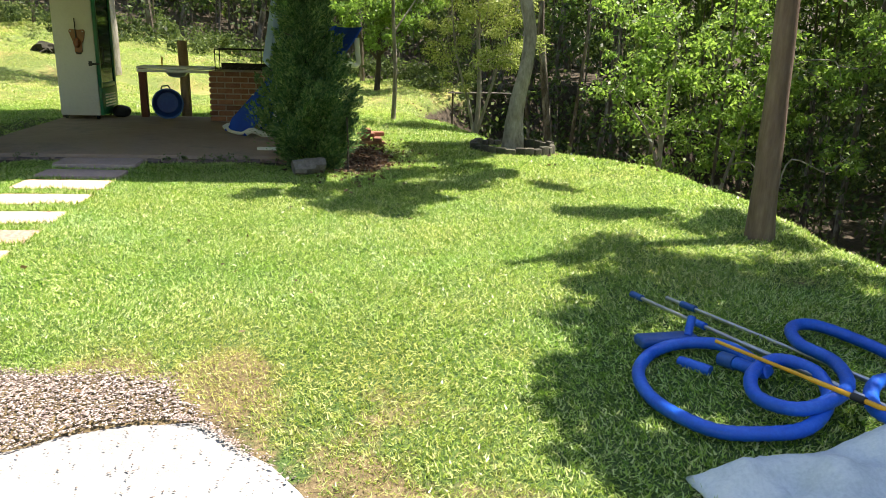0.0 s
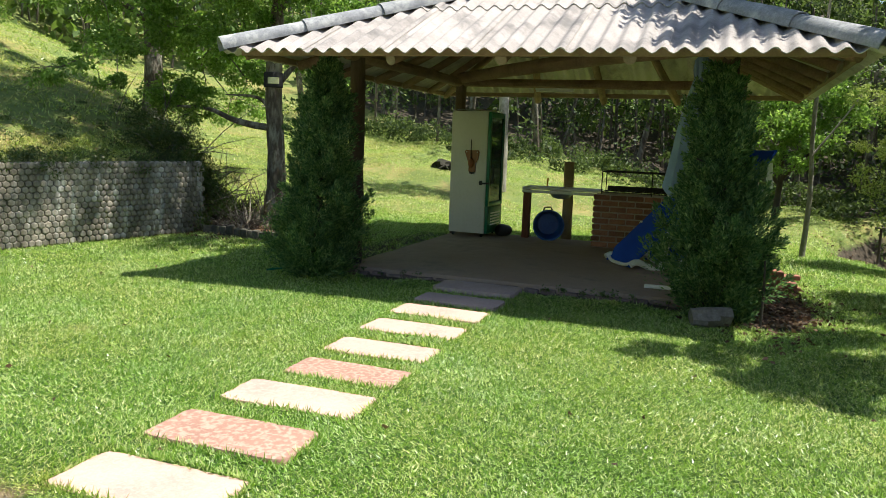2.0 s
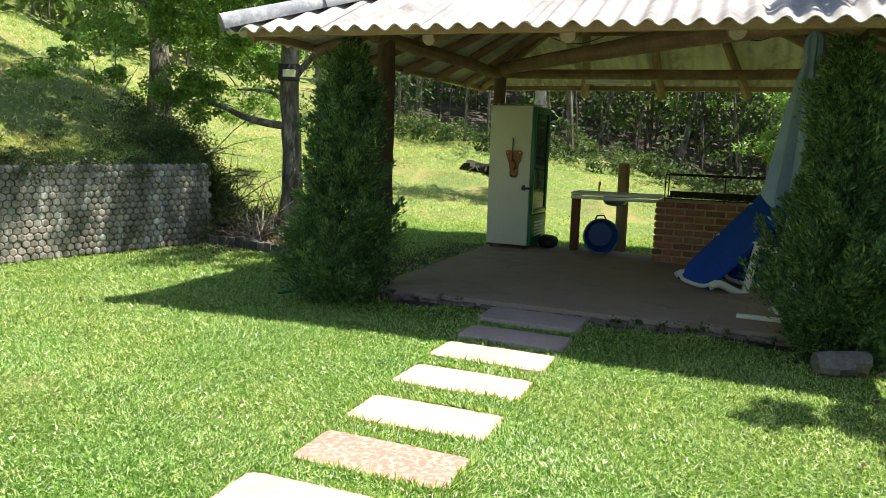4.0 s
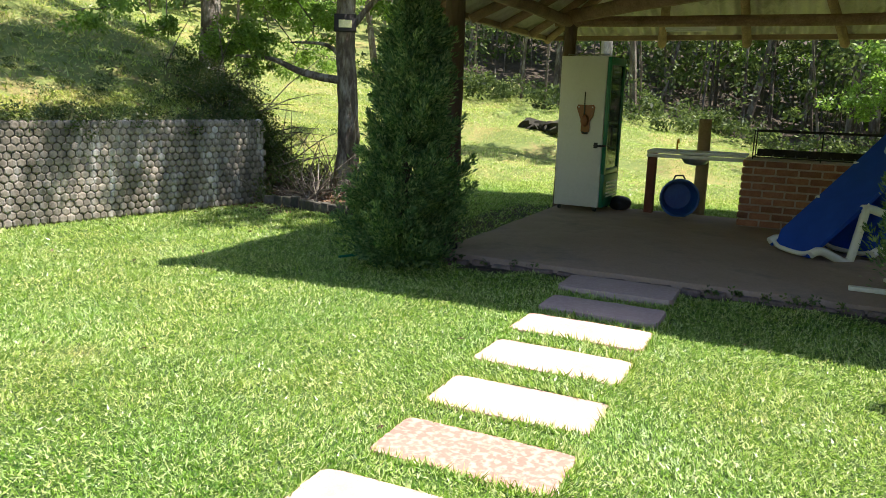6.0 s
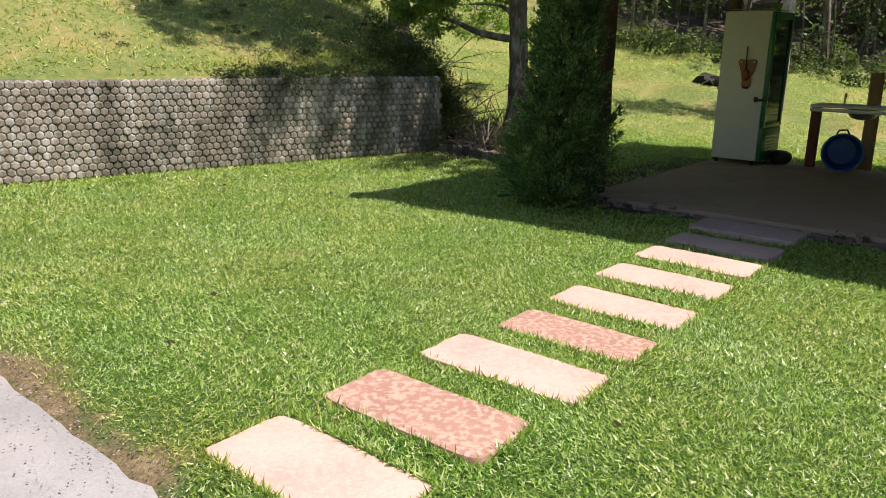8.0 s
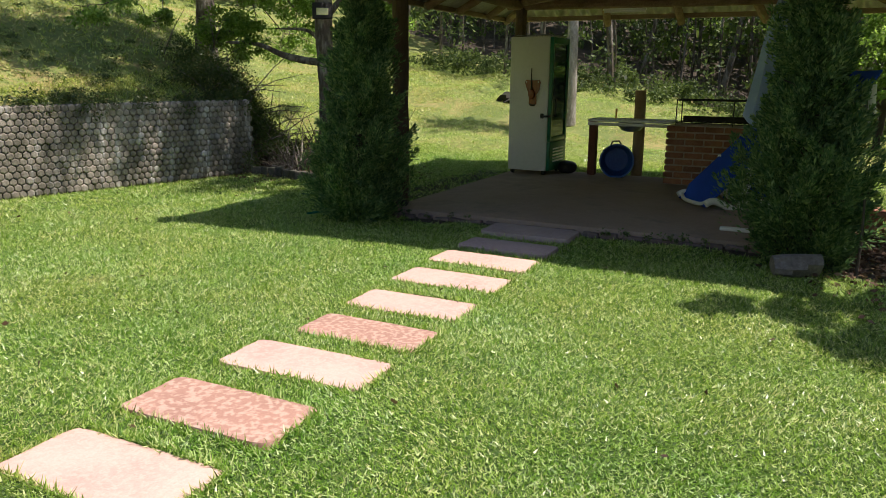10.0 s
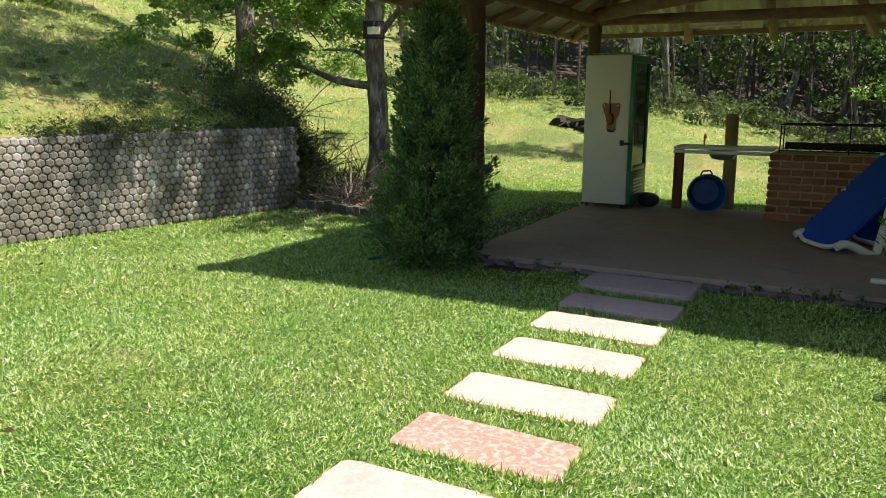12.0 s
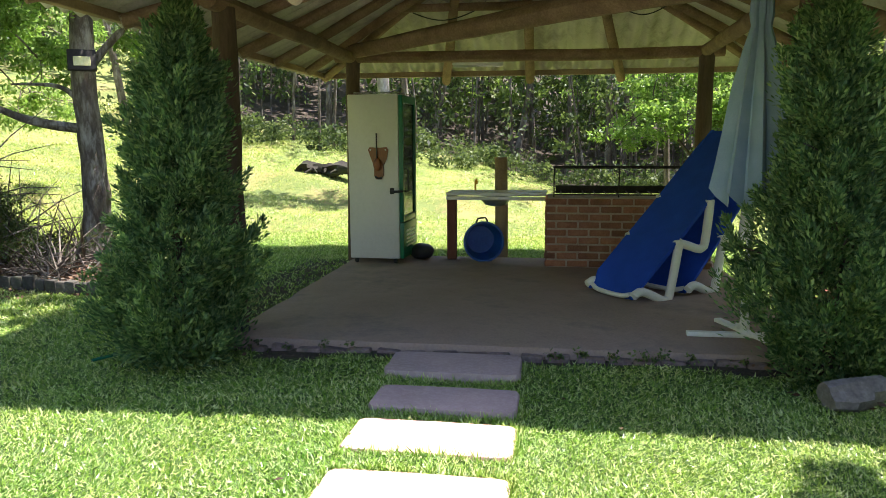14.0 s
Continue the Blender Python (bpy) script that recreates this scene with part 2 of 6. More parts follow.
BLUE_HOSE = surface("blue_hose", (0.0, 0.06, 0.42), (0.005, 0.10, 0.58), (0.02, 0.16, 0.7), 6, 60, 0.4, 0.15)
BLUE_GREY = surface("blue_grey_canvas", (0.14, 0.20, 0.28), (0.21, 0.295, 0.39), (0.29, 0.38, 0.47), 3, 160, 0.9, 0.25, depth=0.003)
WHITE_PLASTIC = surface("white_plastic", (0.66, 0.66, 0.62), (0.78, 0.78, 0.74), (0.84, 0.84, 0.8), 4, 50, 0.45, 0.08)
YELLOW = surface("yellow_pole", (0.6, 0.28, 0.01), (0.75, 0.38, 0.02), (0.82, 0.46, 0.05), 5, 50, 0.4, 0.1)
SACK = surface("white_woven_plastic", (0.36, 0.44, 0.48), (0.55, 0.62, 0.65), (0.72, 0.77, 0.78), 5, 60, 0.5, 0.4)
ROCK = surface("grey_rock", (0.013, 0.011, 0.007), (0.026, 0.023, 0.014), (0.05, 0.044, 0.028), 5, 30, 0.95, 0.7, stain=(0.035, 0.045, 0.018))
EDGE_STONE = surface("mossy_edge_stone", (0.035, 0.032, 0.024), (0.085, 0.078, 0.06), (0.17, 0.155, 0.125), 7, 40, 0.95, 0.7, own=True, stain=(0.05, 0.06, 0.03), vary=0.4)
CUT_LOG = surface("grey_cut_log", (0.07, 0.06, 0.05), (0.16, 0.14, 0.12), (0.28, 0.25, 0.22), 6, 40, 0.95, 0.6)
BARK = surface("grey_bark", (0.035, 0.026, 0.018), (0.12, 0.095, 0.068), (0.30, 0.26, 0.2), 8, 24, 0.95, 1.0, stretch=(1, 1, 0.35), depth=0.03, stain=(0.38, 0.35, 0.29))
BARK_PALE = surface("pale_bark", (0.16, 0.14, 0.11), (0.34, 0.31, 0.265), (0.58, 0.54, 0.48), 6, 26, 0.9, 0.7, stretch=(1, 1, 0.4), depth=0.02, stain=(0.16, 0.14, 0.11))
BARK_DARK = surface("forest_bark", (0.03, 0.024, 0.018), (0.075, 0.06, 0.045), (0.16, 0.135, 0.11), 3, 20, 0.95, 0.6, stretch=(1, 1, 0.3), depth=0.03)
POLE = surface("timber_pole", (0.10, 0.065, 0.045), (0.19, 0.13, 0.095), (0.3, 0.22, 0.16), 4, 34, 0.9, 0.6, stretch=(1, 1, 0.15), depth=0.015)
CYPRESS = leaf_material("cypress_scale_leaf", (0.055, 0.125, 0.055), (0.155, 0.285, 0.11), (0.40, 0.54, 0.22), 0.52, 0.6, glow=(0.07, 0.18, 0.05), patch_size=7.0)
# Light and dark leaf pair: sun and wood shade are partly in the tones.
LEAF_BRIGHT = leaf_material("sun_toned_leaf", (0.10, 0.21, 0.05), (0.23, 0.40, 0.085), (0.46, 0.62, 0.2), 0.62, 0.4, patch_size=2.0)
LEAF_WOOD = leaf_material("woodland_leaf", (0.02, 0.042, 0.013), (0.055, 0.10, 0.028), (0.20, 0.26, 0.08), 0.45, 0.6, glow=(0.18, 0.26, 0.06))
LEAF_YELLOW = leaf_material("yellow_green_leaf", (0.24, 0.30, 0.08), (0.50, 0.54, 0.18), (0.74, 0.72, 0.36), 0.58)
# Paler than the wood's leaf: distant haze and sun put into the colour.
LEAF_FAR = leaf_material("far_hazed_leaf", (0.09, 0.15, 0.045), (0.17, 0.26, 0.075), (0.3, 0.4, 0.14), 0.45)
LEAF_BRUSH = leaf_material("brushwood_leaf", (0.02, 0.04, 0.014), (0.045, 0.075, 0.022), (0.10, 0.12, 0.045), 0.3, dry=(0.2, 0.13, 0.07))
LITTER = leaf_material("fallen_leaf", (0.06, 0.03, 0.018), (0.14, 0.075, 0.045), (0.28, 0.18, 0.11), 0.1, 0.8, glow=(0.2, 0.1, 0.05))


# ---- building helpers ----
def part(name, bm, material, parent, label="", smooth=True):
    me = bpy.data.meshes.new(name)
    bm.to_mesh(me)
    bm.free()
    if smooth:
        for p in me.polygons:
            p.use_smooth = True
        me.set_sharp_from_angle(angle=radians(38))
    me.materials.append(material)
    ob = new(name, me)
    if parent is not None:
        ob.parent = parent
    if label:
        ob["label"] = label
    return ob


def thing(name, m, label, category, group="", kind=""):
    ob = new(name)
    ob.empty_display_size = 0.2
    ob.matrix_world = m if isinstance(m, Matrix) else Matrix.Translation(m)
    return tagged(ob, label, category, group, kind)


def box(bm, size, centre, turn=None, bevel=0.0, segments=2):
    m = Matrix.Translation(centre) @ (turn or Matrix()) @ Matrix.Diagonal((*size, 1))
    made = bmesh.ops.create_cube(bm, size=1.0, matrix=m)["verts"]
    if bevel:
        edges = {e for v in made for e in v.link_edges}
        bmesh.ops.bevel(bm, geom=list(edges), offset=bevel, segments=segments, affect="EDGES", profile=0.5)


def tube(bm, pts, radii, sides=10, close=False, wobble=0.0, seed=0.0):
    """A swept tube along points; radii one number or one a point."""
    pts = [Vector(p) for p in pts]
    n = len(pts)
    if isinstance(radii, (int, float)):
        radii = [radii] * n
    rings = []
    up = Vector((0, 0, 1))
    for i, p in enumerate(pts):
        a, b = pts[(i - 1) % n if close else max(i - 1, 0)], pts[(i + 1) % n if close else min(i + 1, n - 1)]
        d = (b - a).normalized()
        if i == 0:
            side = d.cross(up)
            if side.length < 0.1:
                side = d.cross(Vector((1, 0, 0)))
        side = (side - d * side.dot(d)).normalized()
        other = d.cross(side)
        ring = []
        for k in range(sides):
            a = 2 * math.pi * k / sides
            off = side * math.cos(a) + other * math.sin(a)
            r = radii[i] * (1 + wobble * noise.noise(p * 4 + off * 1.5 + Vector((seed, seed * 2, 0))))
            ring.append(bm.verts.new(p + off * r))
        rings.append(ring)
    last = n if close else n - 1
    for i in range(last):
        a, b = rings[i], rings[(i + 1) % n]
        for k in range(sides):
            bm.faces.new((a[k], a[(k + 1) % sides], b[(k + 1) % sides], b[k]))
    if not close:
        bm.faces.new(rings[0][::-1])
        bm.faces.new(rings[-1])


def curve_points(pts, steps=8, close=False):
    """Catmull-Rom through the points."""
    pts = [Vector(p) for p in pts]
    n, out = len(pts), []
    for i in range(n if close else n - 1):
        p = [pts[(i + k) % n] if close else pts[min(max(i + k, 0), n - 1)] for k in (-1, 0, 1, 2)]
        for s in range(steps):
            u = s / steps
            out.append(0.5 * ((2 * p[1]) + (p[2] - p[0]) * u + (2 * p[0] - 5 * p[1] + 4 * p[2] - p[3]) * u * u + (3 * p[1] - p[0] - 3 * p[2] + p[3]) * u ** 3))
    if not close:
        out.append(pts[-1])
    return out


def lathe(bm, profile, sides=24):
    rings = []
    for r, z in profile:
        rings.append([bm.verts.new((r * math.cos(2 * math.pi * k / sides), r * math.sin(2 * math.pi * k / sides), z)) for k in range(sides)])
    for a, b in zip(rings, rings[1:]):
        for k in range(sides):
            bm.faces.new((a[k], a[(k + 1) % sides], b[(k + 1) % sides], b[k]))
    bm.faces.new(rings[0][::-1])
    bm.faces.new(rings[-1])


def raw_mesh(name, verts, faces, material, smooth=False):
    """A mesh straight from arrays: verts (n, 3), faces (m, k)."""
    verts, faces = np.ascontiguousarray(verts, np.float32), np.ascontiguousarray(faces, np.int32)
    me = bpy.data.meshes.new(name)
    me.vertices.add(len(verts))
    me.vertices.foreach_set("co", verts.ravel())
    me.loops.add(faces.size)
    me.loops.foreach_set("vertex_index", faces.ravel())
    me.polygons.add(len(faces))
    me.polygons.foreach_set("loop_start", np.arange(len(faces), dtype=np.int32) * faces.shape[1])
    if smooth:
        me.polygons.foreach_set("use_smooth", np.ones(len(faces), bool))
    me.update(calc_edges=True)
    me.materials.append(material)
    return me


def unit(v):
    return v / np.maximum(np.linalg.norm(v, axis=-1, keepdims=True), 1e-9)


def leaf_mesh(name, centres, ahead, size, material, rng, narrow=0.45, droop=0.15):
    """Lozenge leaves at the centres, pointing along ahead, folded a little at the tip."""
    n = len(centres)
    ahead = unit(ahead)
    side = unit(np.cross(ahead, rng.normal(size=(n, 3))))
    up = np.cross(side, ahead)
    s = np.asarray(size).reshape(-1, 1) * np.ones((n, 1))
    tail, tip = centres - ahead * s * 0.5, centres + ahead * s * 0.5 - up * s * droop
    left, right = centres + side * s * narrow * 0.5, centres - side * s * narrow * 0.5
    verts = np.stack([tail, left, tip, right], 1).reshape(-1, 3)
    return raw_mesh(name, verts, np.arange(4 * n).reshape(-1, 4), material)


# ---- the lie of the land ----
WALL = [(-7.9, -8.0), (-6.80, -3.62), (-6.22, -1.35), (-5.45, 1.45), (-5.36, 1.9)]
WALL_TOP = 1.06


def smooth_step(a):
    a = np.clip(a, 0, 1)
    return a * a * (3 - 2 * a)


def wall_x(y):
    return np.interp(y, [p[1] for p in WALL], [p[0] for p in WALL])


def lawn_edge(y):
    return np.interp(y, [-14, -8, -4.2, -2.7, -1.5, -0.5, 0.2, 0.7, 1.2, 1.8, 2.5, 3.9, 4.9, 5.6, 6.5, 8, 9, 11, 14], [5.6, 6.3, 6.76, 6.88, 6.9, 6.7, 6.4, 6.15, 5.75, 5.3, 4.9, 4.65, 4.45, 4.0, 3.8, 4.1, 4.7, 7, 12])


def drive_edge(x):
    return np.interp(x, [-8, -0.9, -0.3, 0.05, 0.3, 0.7, 1.2, 1.55, 1.8, 2.05, 2.25, 2.4, 2.56, 2.7, 2.85, 3.3, 4.2, 6], [-5.4, -5.69, -5.68, -5.84, -6.1, -6.36, -6.46, -6.38, -6.22, -6.15, -6.2, -6.37, -6.52, -6.7, -7.0, -8.0, -9.6, -12])


def gravel_edge(x):
    return np.interp(x, [-0.2, 0.0, 0.7, 1.3, 1.5, 1.8, 2.05, 2.14, 2.38, 2.6, 2.8], [-5.8, -5.76, -5.69, -5.71, -5.8, -5.83, -5.9, -6.08, -6.38, -6.7, -7.1])


def soft_noise(x, y, scale, seed):
    """Cheap smooth noise for arrays, about -1 to 1."""
    out = np.zeros_like(x)
    r = np.random.default_rng(seed)
    for _ in range(6):
        kx, ky, ph = r.normal(size=2).tolist() + [r.uniform(0, 6.28)]
        out = out + np.sin((kx * x + ky * y) * scale * 1.6 + ph)
    return out / 3.0


def ground_z(x, y):
    x, y = np.asarray(x, float), np.asarray(y, float)
    back = np.maximum(wall_x(y) - x, 0)
    width = 0.2 + np.maximum(y - 1.8, 0) * 0.8
    step = smooth_step((wall_x(y) - 0.1 - x) / width)
    fade = 1 - smooth_step((y - 1.8 - 0.6 * back) / 2.4)
    lane = np.interp(y, [-5.9, -5.27, -4.69, -4.04, -3.44, -2.2, -1.6, -1.1, -0.6], [-0.064, -0.064, -0.036, -0.05, -0.062, -0.058, -0.052, -0.056, -0.064]) + 0.064
    z = -0.064 + lane * np.exp(-(((x - 0.06) / 0.9) ** 4)) + step * fade * (WALL_TOP + 0.02)
    z = z + 0.36 * np.maximum(back - 0.3, 0) * (1 - 0.4 * smooth_step((y - 2) / 9)) * np.clip(1 - (back - 25) / 60, 0.3, 1)
    z = z + np.maximum(y - 5, 0) * (0.03 + 0.075 * np.clip(-x / 5, 0, 1)) * np.clip(1.4 - y / 60, 0.2, 1)
    z = z + 0.26 * smooth_step((y - 8.0 + 0.25 * x) / 0.8) * smooth_step((0.8 - x) / 1.5) * smooth_step((x + 9) / 3)
    d = x - lawn_edge(y)
    z = z - 0.85 * np.clip(d, 0, 4.2) * (0.45 + 0.55 * smooth_step(d / 0.8)) - 0.05 * smooth_step((d + 0.6) / 0.6)
    far = np.hypot(x, y)
    z = z + 0.32 * np.clip(far - 26, 0, 70)
    out = smooth_step((far - 4) / 6) * 0.10 * soft_noise(x, y, 0.7, 3) + 0.012 * soft_noise(x, y, 2.5, 4)
    road = (y < drive_edge(x) - 0.05) & (x < 4.3) & (y > -13.5)
    return np.where(road, -0.12, z + out * (np.abs(wall_x(y) - x) > 0.5))


def masks(x, y):
    """Litter (with bank shade painted in), dryness and hill pasture, 0 to 1."""
    d = x - lawn_edge(y)
    litter = smooth_step((d - 0.1) / 0.5)
    litter = np.maximum(litter, smooth_step((y - np.interp(x, [-6, 0], [18, 14]) + 0.85 * np.clip(x, 0, 9)) / 1.5) * (x > -14))
    bed = 1 - np.hypot((x - 2.85) / 0.55, (y - 0.35) / 1.3)
    litter = np.maximum(litter, smooth_step(bed * 2.2))
    bank = 1 - np.hypot((x + 5.0) / 1.35, (y - 2.9) / 1.25)
    litter = np.maximum(litter, smooth_step(bank * 2.0))
    edge = y - drive_edge(x)
    px = np.linspace(-3, 4.2, 60)
    rim = np.column_stack([px, np.where((px > 0) & (px < 2.6), gravel_edge(px), drive_edge(px))])
    near = np.full(np.shape(x), 9.0)
    for rx, ry in rim:
        near = np.minimum(near, np.hypot(x - rx, y - ry))
    dry = np.clip(1.0 - near / np.interp(x, [0.5, 2.0, 3.0], [0.45, 0.95, 1.3]), 0, 1) * (y < -4) * (0.75 + 0.55 * soft_noise(x, y, 3.1, 12))
    chips = smooth_step((gravel_edge(x) - y + 0.06) / 0.12) * (y < -5) * (x > -0.2) * (x < 2.7)
    for cx, cy, r in ((2.75, -5.85, 0.22), (3.05, -6.25, 0.3), (3.6, -5.6, 0.18), (2.4, -5.75, 0.25), (-2.3, -3.4, 0.18), (3.3, -3.9, 0.14), (5.9, -4.4, 0.35)):
        dry = np.maximum(dry, 0.55 * np.clip(1.2 - np.hypot(x - cx, (y - cy) * 1.6) / r + 0.5 * soft_noise(x, y, 6, 5), 0, 1))
    dry = np.maximum(dry, chips)
    bank_dry = np.exp(-(((y - 8.4 + 0.25 * x) / 0.8) ** 2)) * smooth_step((0.2 - x) / 1.5) * smooth_step((x + 9) / 2)
    dry = np.maximum(dry, bank_dry * (0.3 + 0.25 * soft_noise(x, y, 1.6, 15)))
    back = wall_x(y) - x
    hill = np.maximum(smooth_step((back - 0.1) / 0.3), smooth_step((y - 4.6) / 1.2) * 0.9)
    # Tree shade on the bank, put into the ground as darker litter soil.
    shade = np.exp(-(((back - 1.6) / 1.3) ** 2)) * smooth_step((y + 1.5) / 1.5) * smooth_step((7.0 - y) / 1.5) * (back > 0.3)
    litter = np.maximum(litter, 0.36 * shade)
    beside = smooth_step((x + 2.75) / 0.35) * smooth_step((-1.75 - x) / 0.1) * smooth_step((y - 0.3) / 0.5) * smooth_step((4.3 - y) / 0.5)
    strip = smooth_step((x + 1.7) / 0.3) * smooth_step((2.5 - x) / 0.3) * smooth_step((y + 0.34 + 0.1 * soft_noise(x, y, 4.0, 23)) / 0.2) * (y < 0.1)
    litter = np.maximum(litter, np.maximum(0.58 * beside, 0.7 * strip))
    return litter, np.clip(dry, 0, 1), np.clip(hill, 0, 1)


def spread(parts):
    return np.unique(np.concatenate([np.arange(a, b, s) for a, b, s in parts]).round(3))


gx = spread([(-320, -60, 20), (-60, -20, 3), (-20, -8, 0.5), (-8, -5.0, 0.08), (-5.0, 9, 0.2), (9, 24, 0.6), (24, 60, 3), (60, 321, 20)])
gy = spread([(-320, -60, 20), (-60, -16, 3), (-16, -8, 0.6), (-8, 6, 0.2), (6, 24, 0.5), (24, 60, 3), (60, 321, 20)])
GX, GY = np.meshgrid(gx, gy)
index = np.arange(GX.size).reshape(GX.shape)
quads = np.stack([index[:-1, :-1], index[:-1, 1:], index[1:, 1:], index[1:, :-1]], -1).reshape(-1, 4)
me = raw_mesh("ground", np.stack([GX, GY, ground_z(GX, GY)], -1).reshape(-1, 3), quads, GROUND, True)
for attr, values in zip(("litter", "dry", "hill"), masks(GX, GY)):
    me.attributes.new(attr, "FLOAT", "POINT").data.foreach_set("value", np.ascontiguousarray(values.ravel(), np.float32))
tagged(new("ground", me), "rolling grassy ground with leaf litter under the trees", "ground", kind="structure")


def height(x, y):
    return float(ground_z(np.array([x]), np.array([y]))[0])


# ---- driveway, its gravel margin ----
bm = bmesh.new()
xs = np.arange(-7.4, 4.3, 0.12)
rows = []
for x in xs:
    y = float(drive_edge(x)) + 0.05 * noise.noise(Vector((x * 5, 0, 0))) + 0.03 * noise.noise(Vector((x * 17, 3, 0)))
    z = -0.062
    rows.append([bm.verts.new((x, yy, z + h)) for yy, h in ((y, -0.03), (y - 0.07, 0.0), (y - 0.3, 0.012), (y - 1.2, 0.02), (-13.0, 0.02))])
for a, b in zip(rows, rows[1:]):
    for k in range(4):
        bm.faces.new((a[k], a[k + 1], b[k + 1], b[k]))
tagged(part("driveway", bm, DRIVE, None), "pale sun-bleached concrete driveway with a ragged edge", "driveway", kind="structure")

# ---- stepping stones ----
STONES = [  # x, y of the middle, width, depth, top, turn, material, words
    (0.06, -5.265, 0.86, 0.41, -0.038, 0.8, STONE_CREAM, "pale pink concrete stepping stone at the driveway"),
    (0.095, -4.69, 0.855, 0.40, -0.006, 1.5, STONE_RED, "mottled red terrazzo stepping stone in the grass"),
    (0.085, -4.035, 0.89, 0.39, -0.024, 1.8, STONE_CREAM, "cream concrete stepping stone in the grass"),
    (0.10, -3.44, 0.83, 0.39, -0.036, -0.3, STONE_RED, "mottled red terrazzo stepping stone in the grass"),
    (0.075, -2.845, 0.85, 0.41, -0.034, 0.6, STONE_CREAM, "cream concrete stepping stone in the grass"),
    (0.045, -2.18, 0.855, 0.42, -0.030, -0.6, STONE_CREAM, "cream concrete stepping stone in the grass"),
    (0.035, -1.575, 0.86, 0.415, -0.018, -1.2, STONE_CREAM, "cream concrete stepping stone at the edge of the shade"),
    (0.03, -1.035, 0.845, 0.385, -0.006, -0.6, STONE_DARK, "mauve concrete stepping stone in the pavilion's shade"),
    (-0.005, -0.378, 0.885, 0.45, 0.004, 0.0, STONE_DARK, "mauve concrete stepping stone beside the pavilion floor"),
]
for i, (x, y, w, d, top, turn, mat, words) in enumerate(STONES):
    bm = bmesh.new()
    r, rim = random.Random(i), []
    for k in range(64):
        a = 2 * math.pi * k / 64
        p = 11.0 + 3 * r.random()
        c, s = math.cos(a), math.sin(a)
        q = (abs(c) ** p + abs(s) ** p) ** (-1 / p)
        jag = 1 + 0.012 * noise.noise(Vector((c * 3 + i * 7, s * 3, 0))) + 0.006 * r.uniform(-1, 1)
        rim.append(Vector((c * q * w / 2 * jag, s * q * d / 2 * jag, 0)))
    levels = [(1.0, -0.09), (1.0, -0.012), (0.985, -0.002), (0.93, 0.0)]
    rings = [[bm.verts.new((v.x - math.copysign(min(abs(v.x), (1 - f) * w / 2), v.x), v.y - math.copysign(min(abs(v.y), (1 - f) * d / 2), v.y), z + 0.002 * noise.noise(v * 6))) for v in rim] for f, z in levels]
    for a, b in zip(rings, rings[1:]):
        for k in range(64):
            bm.faces.new((a[k], a[(k + 1) % 64], b[(k + 1) % 64], b[k]))
    bm.faces.new(rings[-1])
    ob = part("stepping_stone", bm, mat, None)
    ob.matrix_world = pose(x, y, top - 0.007, 0, 0, turn)
    tagged(ob, words, "stepping stone", "stepping stones across the lawn")

# ---- pavilion floor ----
X0, X1, Y0, Y1 = -1.82, 2.5, 0.0, 4.02
bm = bmesh.new()
loop = []
for a, b in (((X0, Y0), (X1, Y0)), ((X1, Y0), (X1, Y1)), ((X1, Y1), (X0, Y1)), ((X0, Y1), (X0, Y0))):
    steps = 30
    for k in range(steps):
        p = Vector((*a, 0)).lerp(Vector((*b, 0)), k / steps)
        loop.append(p + Vector((noise.noise(p * 4), noise.noise(p * 4 + Vector((9, 0, 0))), 0)) * 0.022)
mid = Vector(((X0 + X1) / 2, (Y0 + Y1) / 2, 0))
rings = [[bm.verts.new(p + (mid - p).normalized() * inset + Vector((0, 0, z))) for p in loop] for inset, z in ((-0.01, -0.22), (0, -0.02), (0.012, 0.006), (0.05, 0.012))]
for a, b in zip(rings, rings[1:]):
    for k in range(len(loop)):
        bm.faces.new((a[k], a[(k + 1) % len(loop)], b[(k + 1) % len(loop)], b[k]))
bm.faces.new(rings[-1])
tagged(part("floor", bm, CONCRETE, None), "worn brown concrete floor of the open pavilion", "floor", kind="structure")
FLOOR = 0.012

# ---- pavilion ----
pavilion = thing("pavilion", (0, 0, 0), "open log pavilion with a corrugated fibre cement hip roof", "pavilion")
POSTS = {"fl": (-1.83, 0.30), "fr": (2.30, 0.30), "bl": (-1.86, 3.98), "br": (2.30, 3.90)}
EAVE = {"fl": Vector((-2.66, -1.03, 2.40)), "fr": Vector((3.42, -0.86, 2.37)), "bl": Vector((-2.70, 5.30, 2.36)), "br": Vector((3.40, 5.30, 2.36))}
APEX = Vector((0.34, 2.16, 3.68))


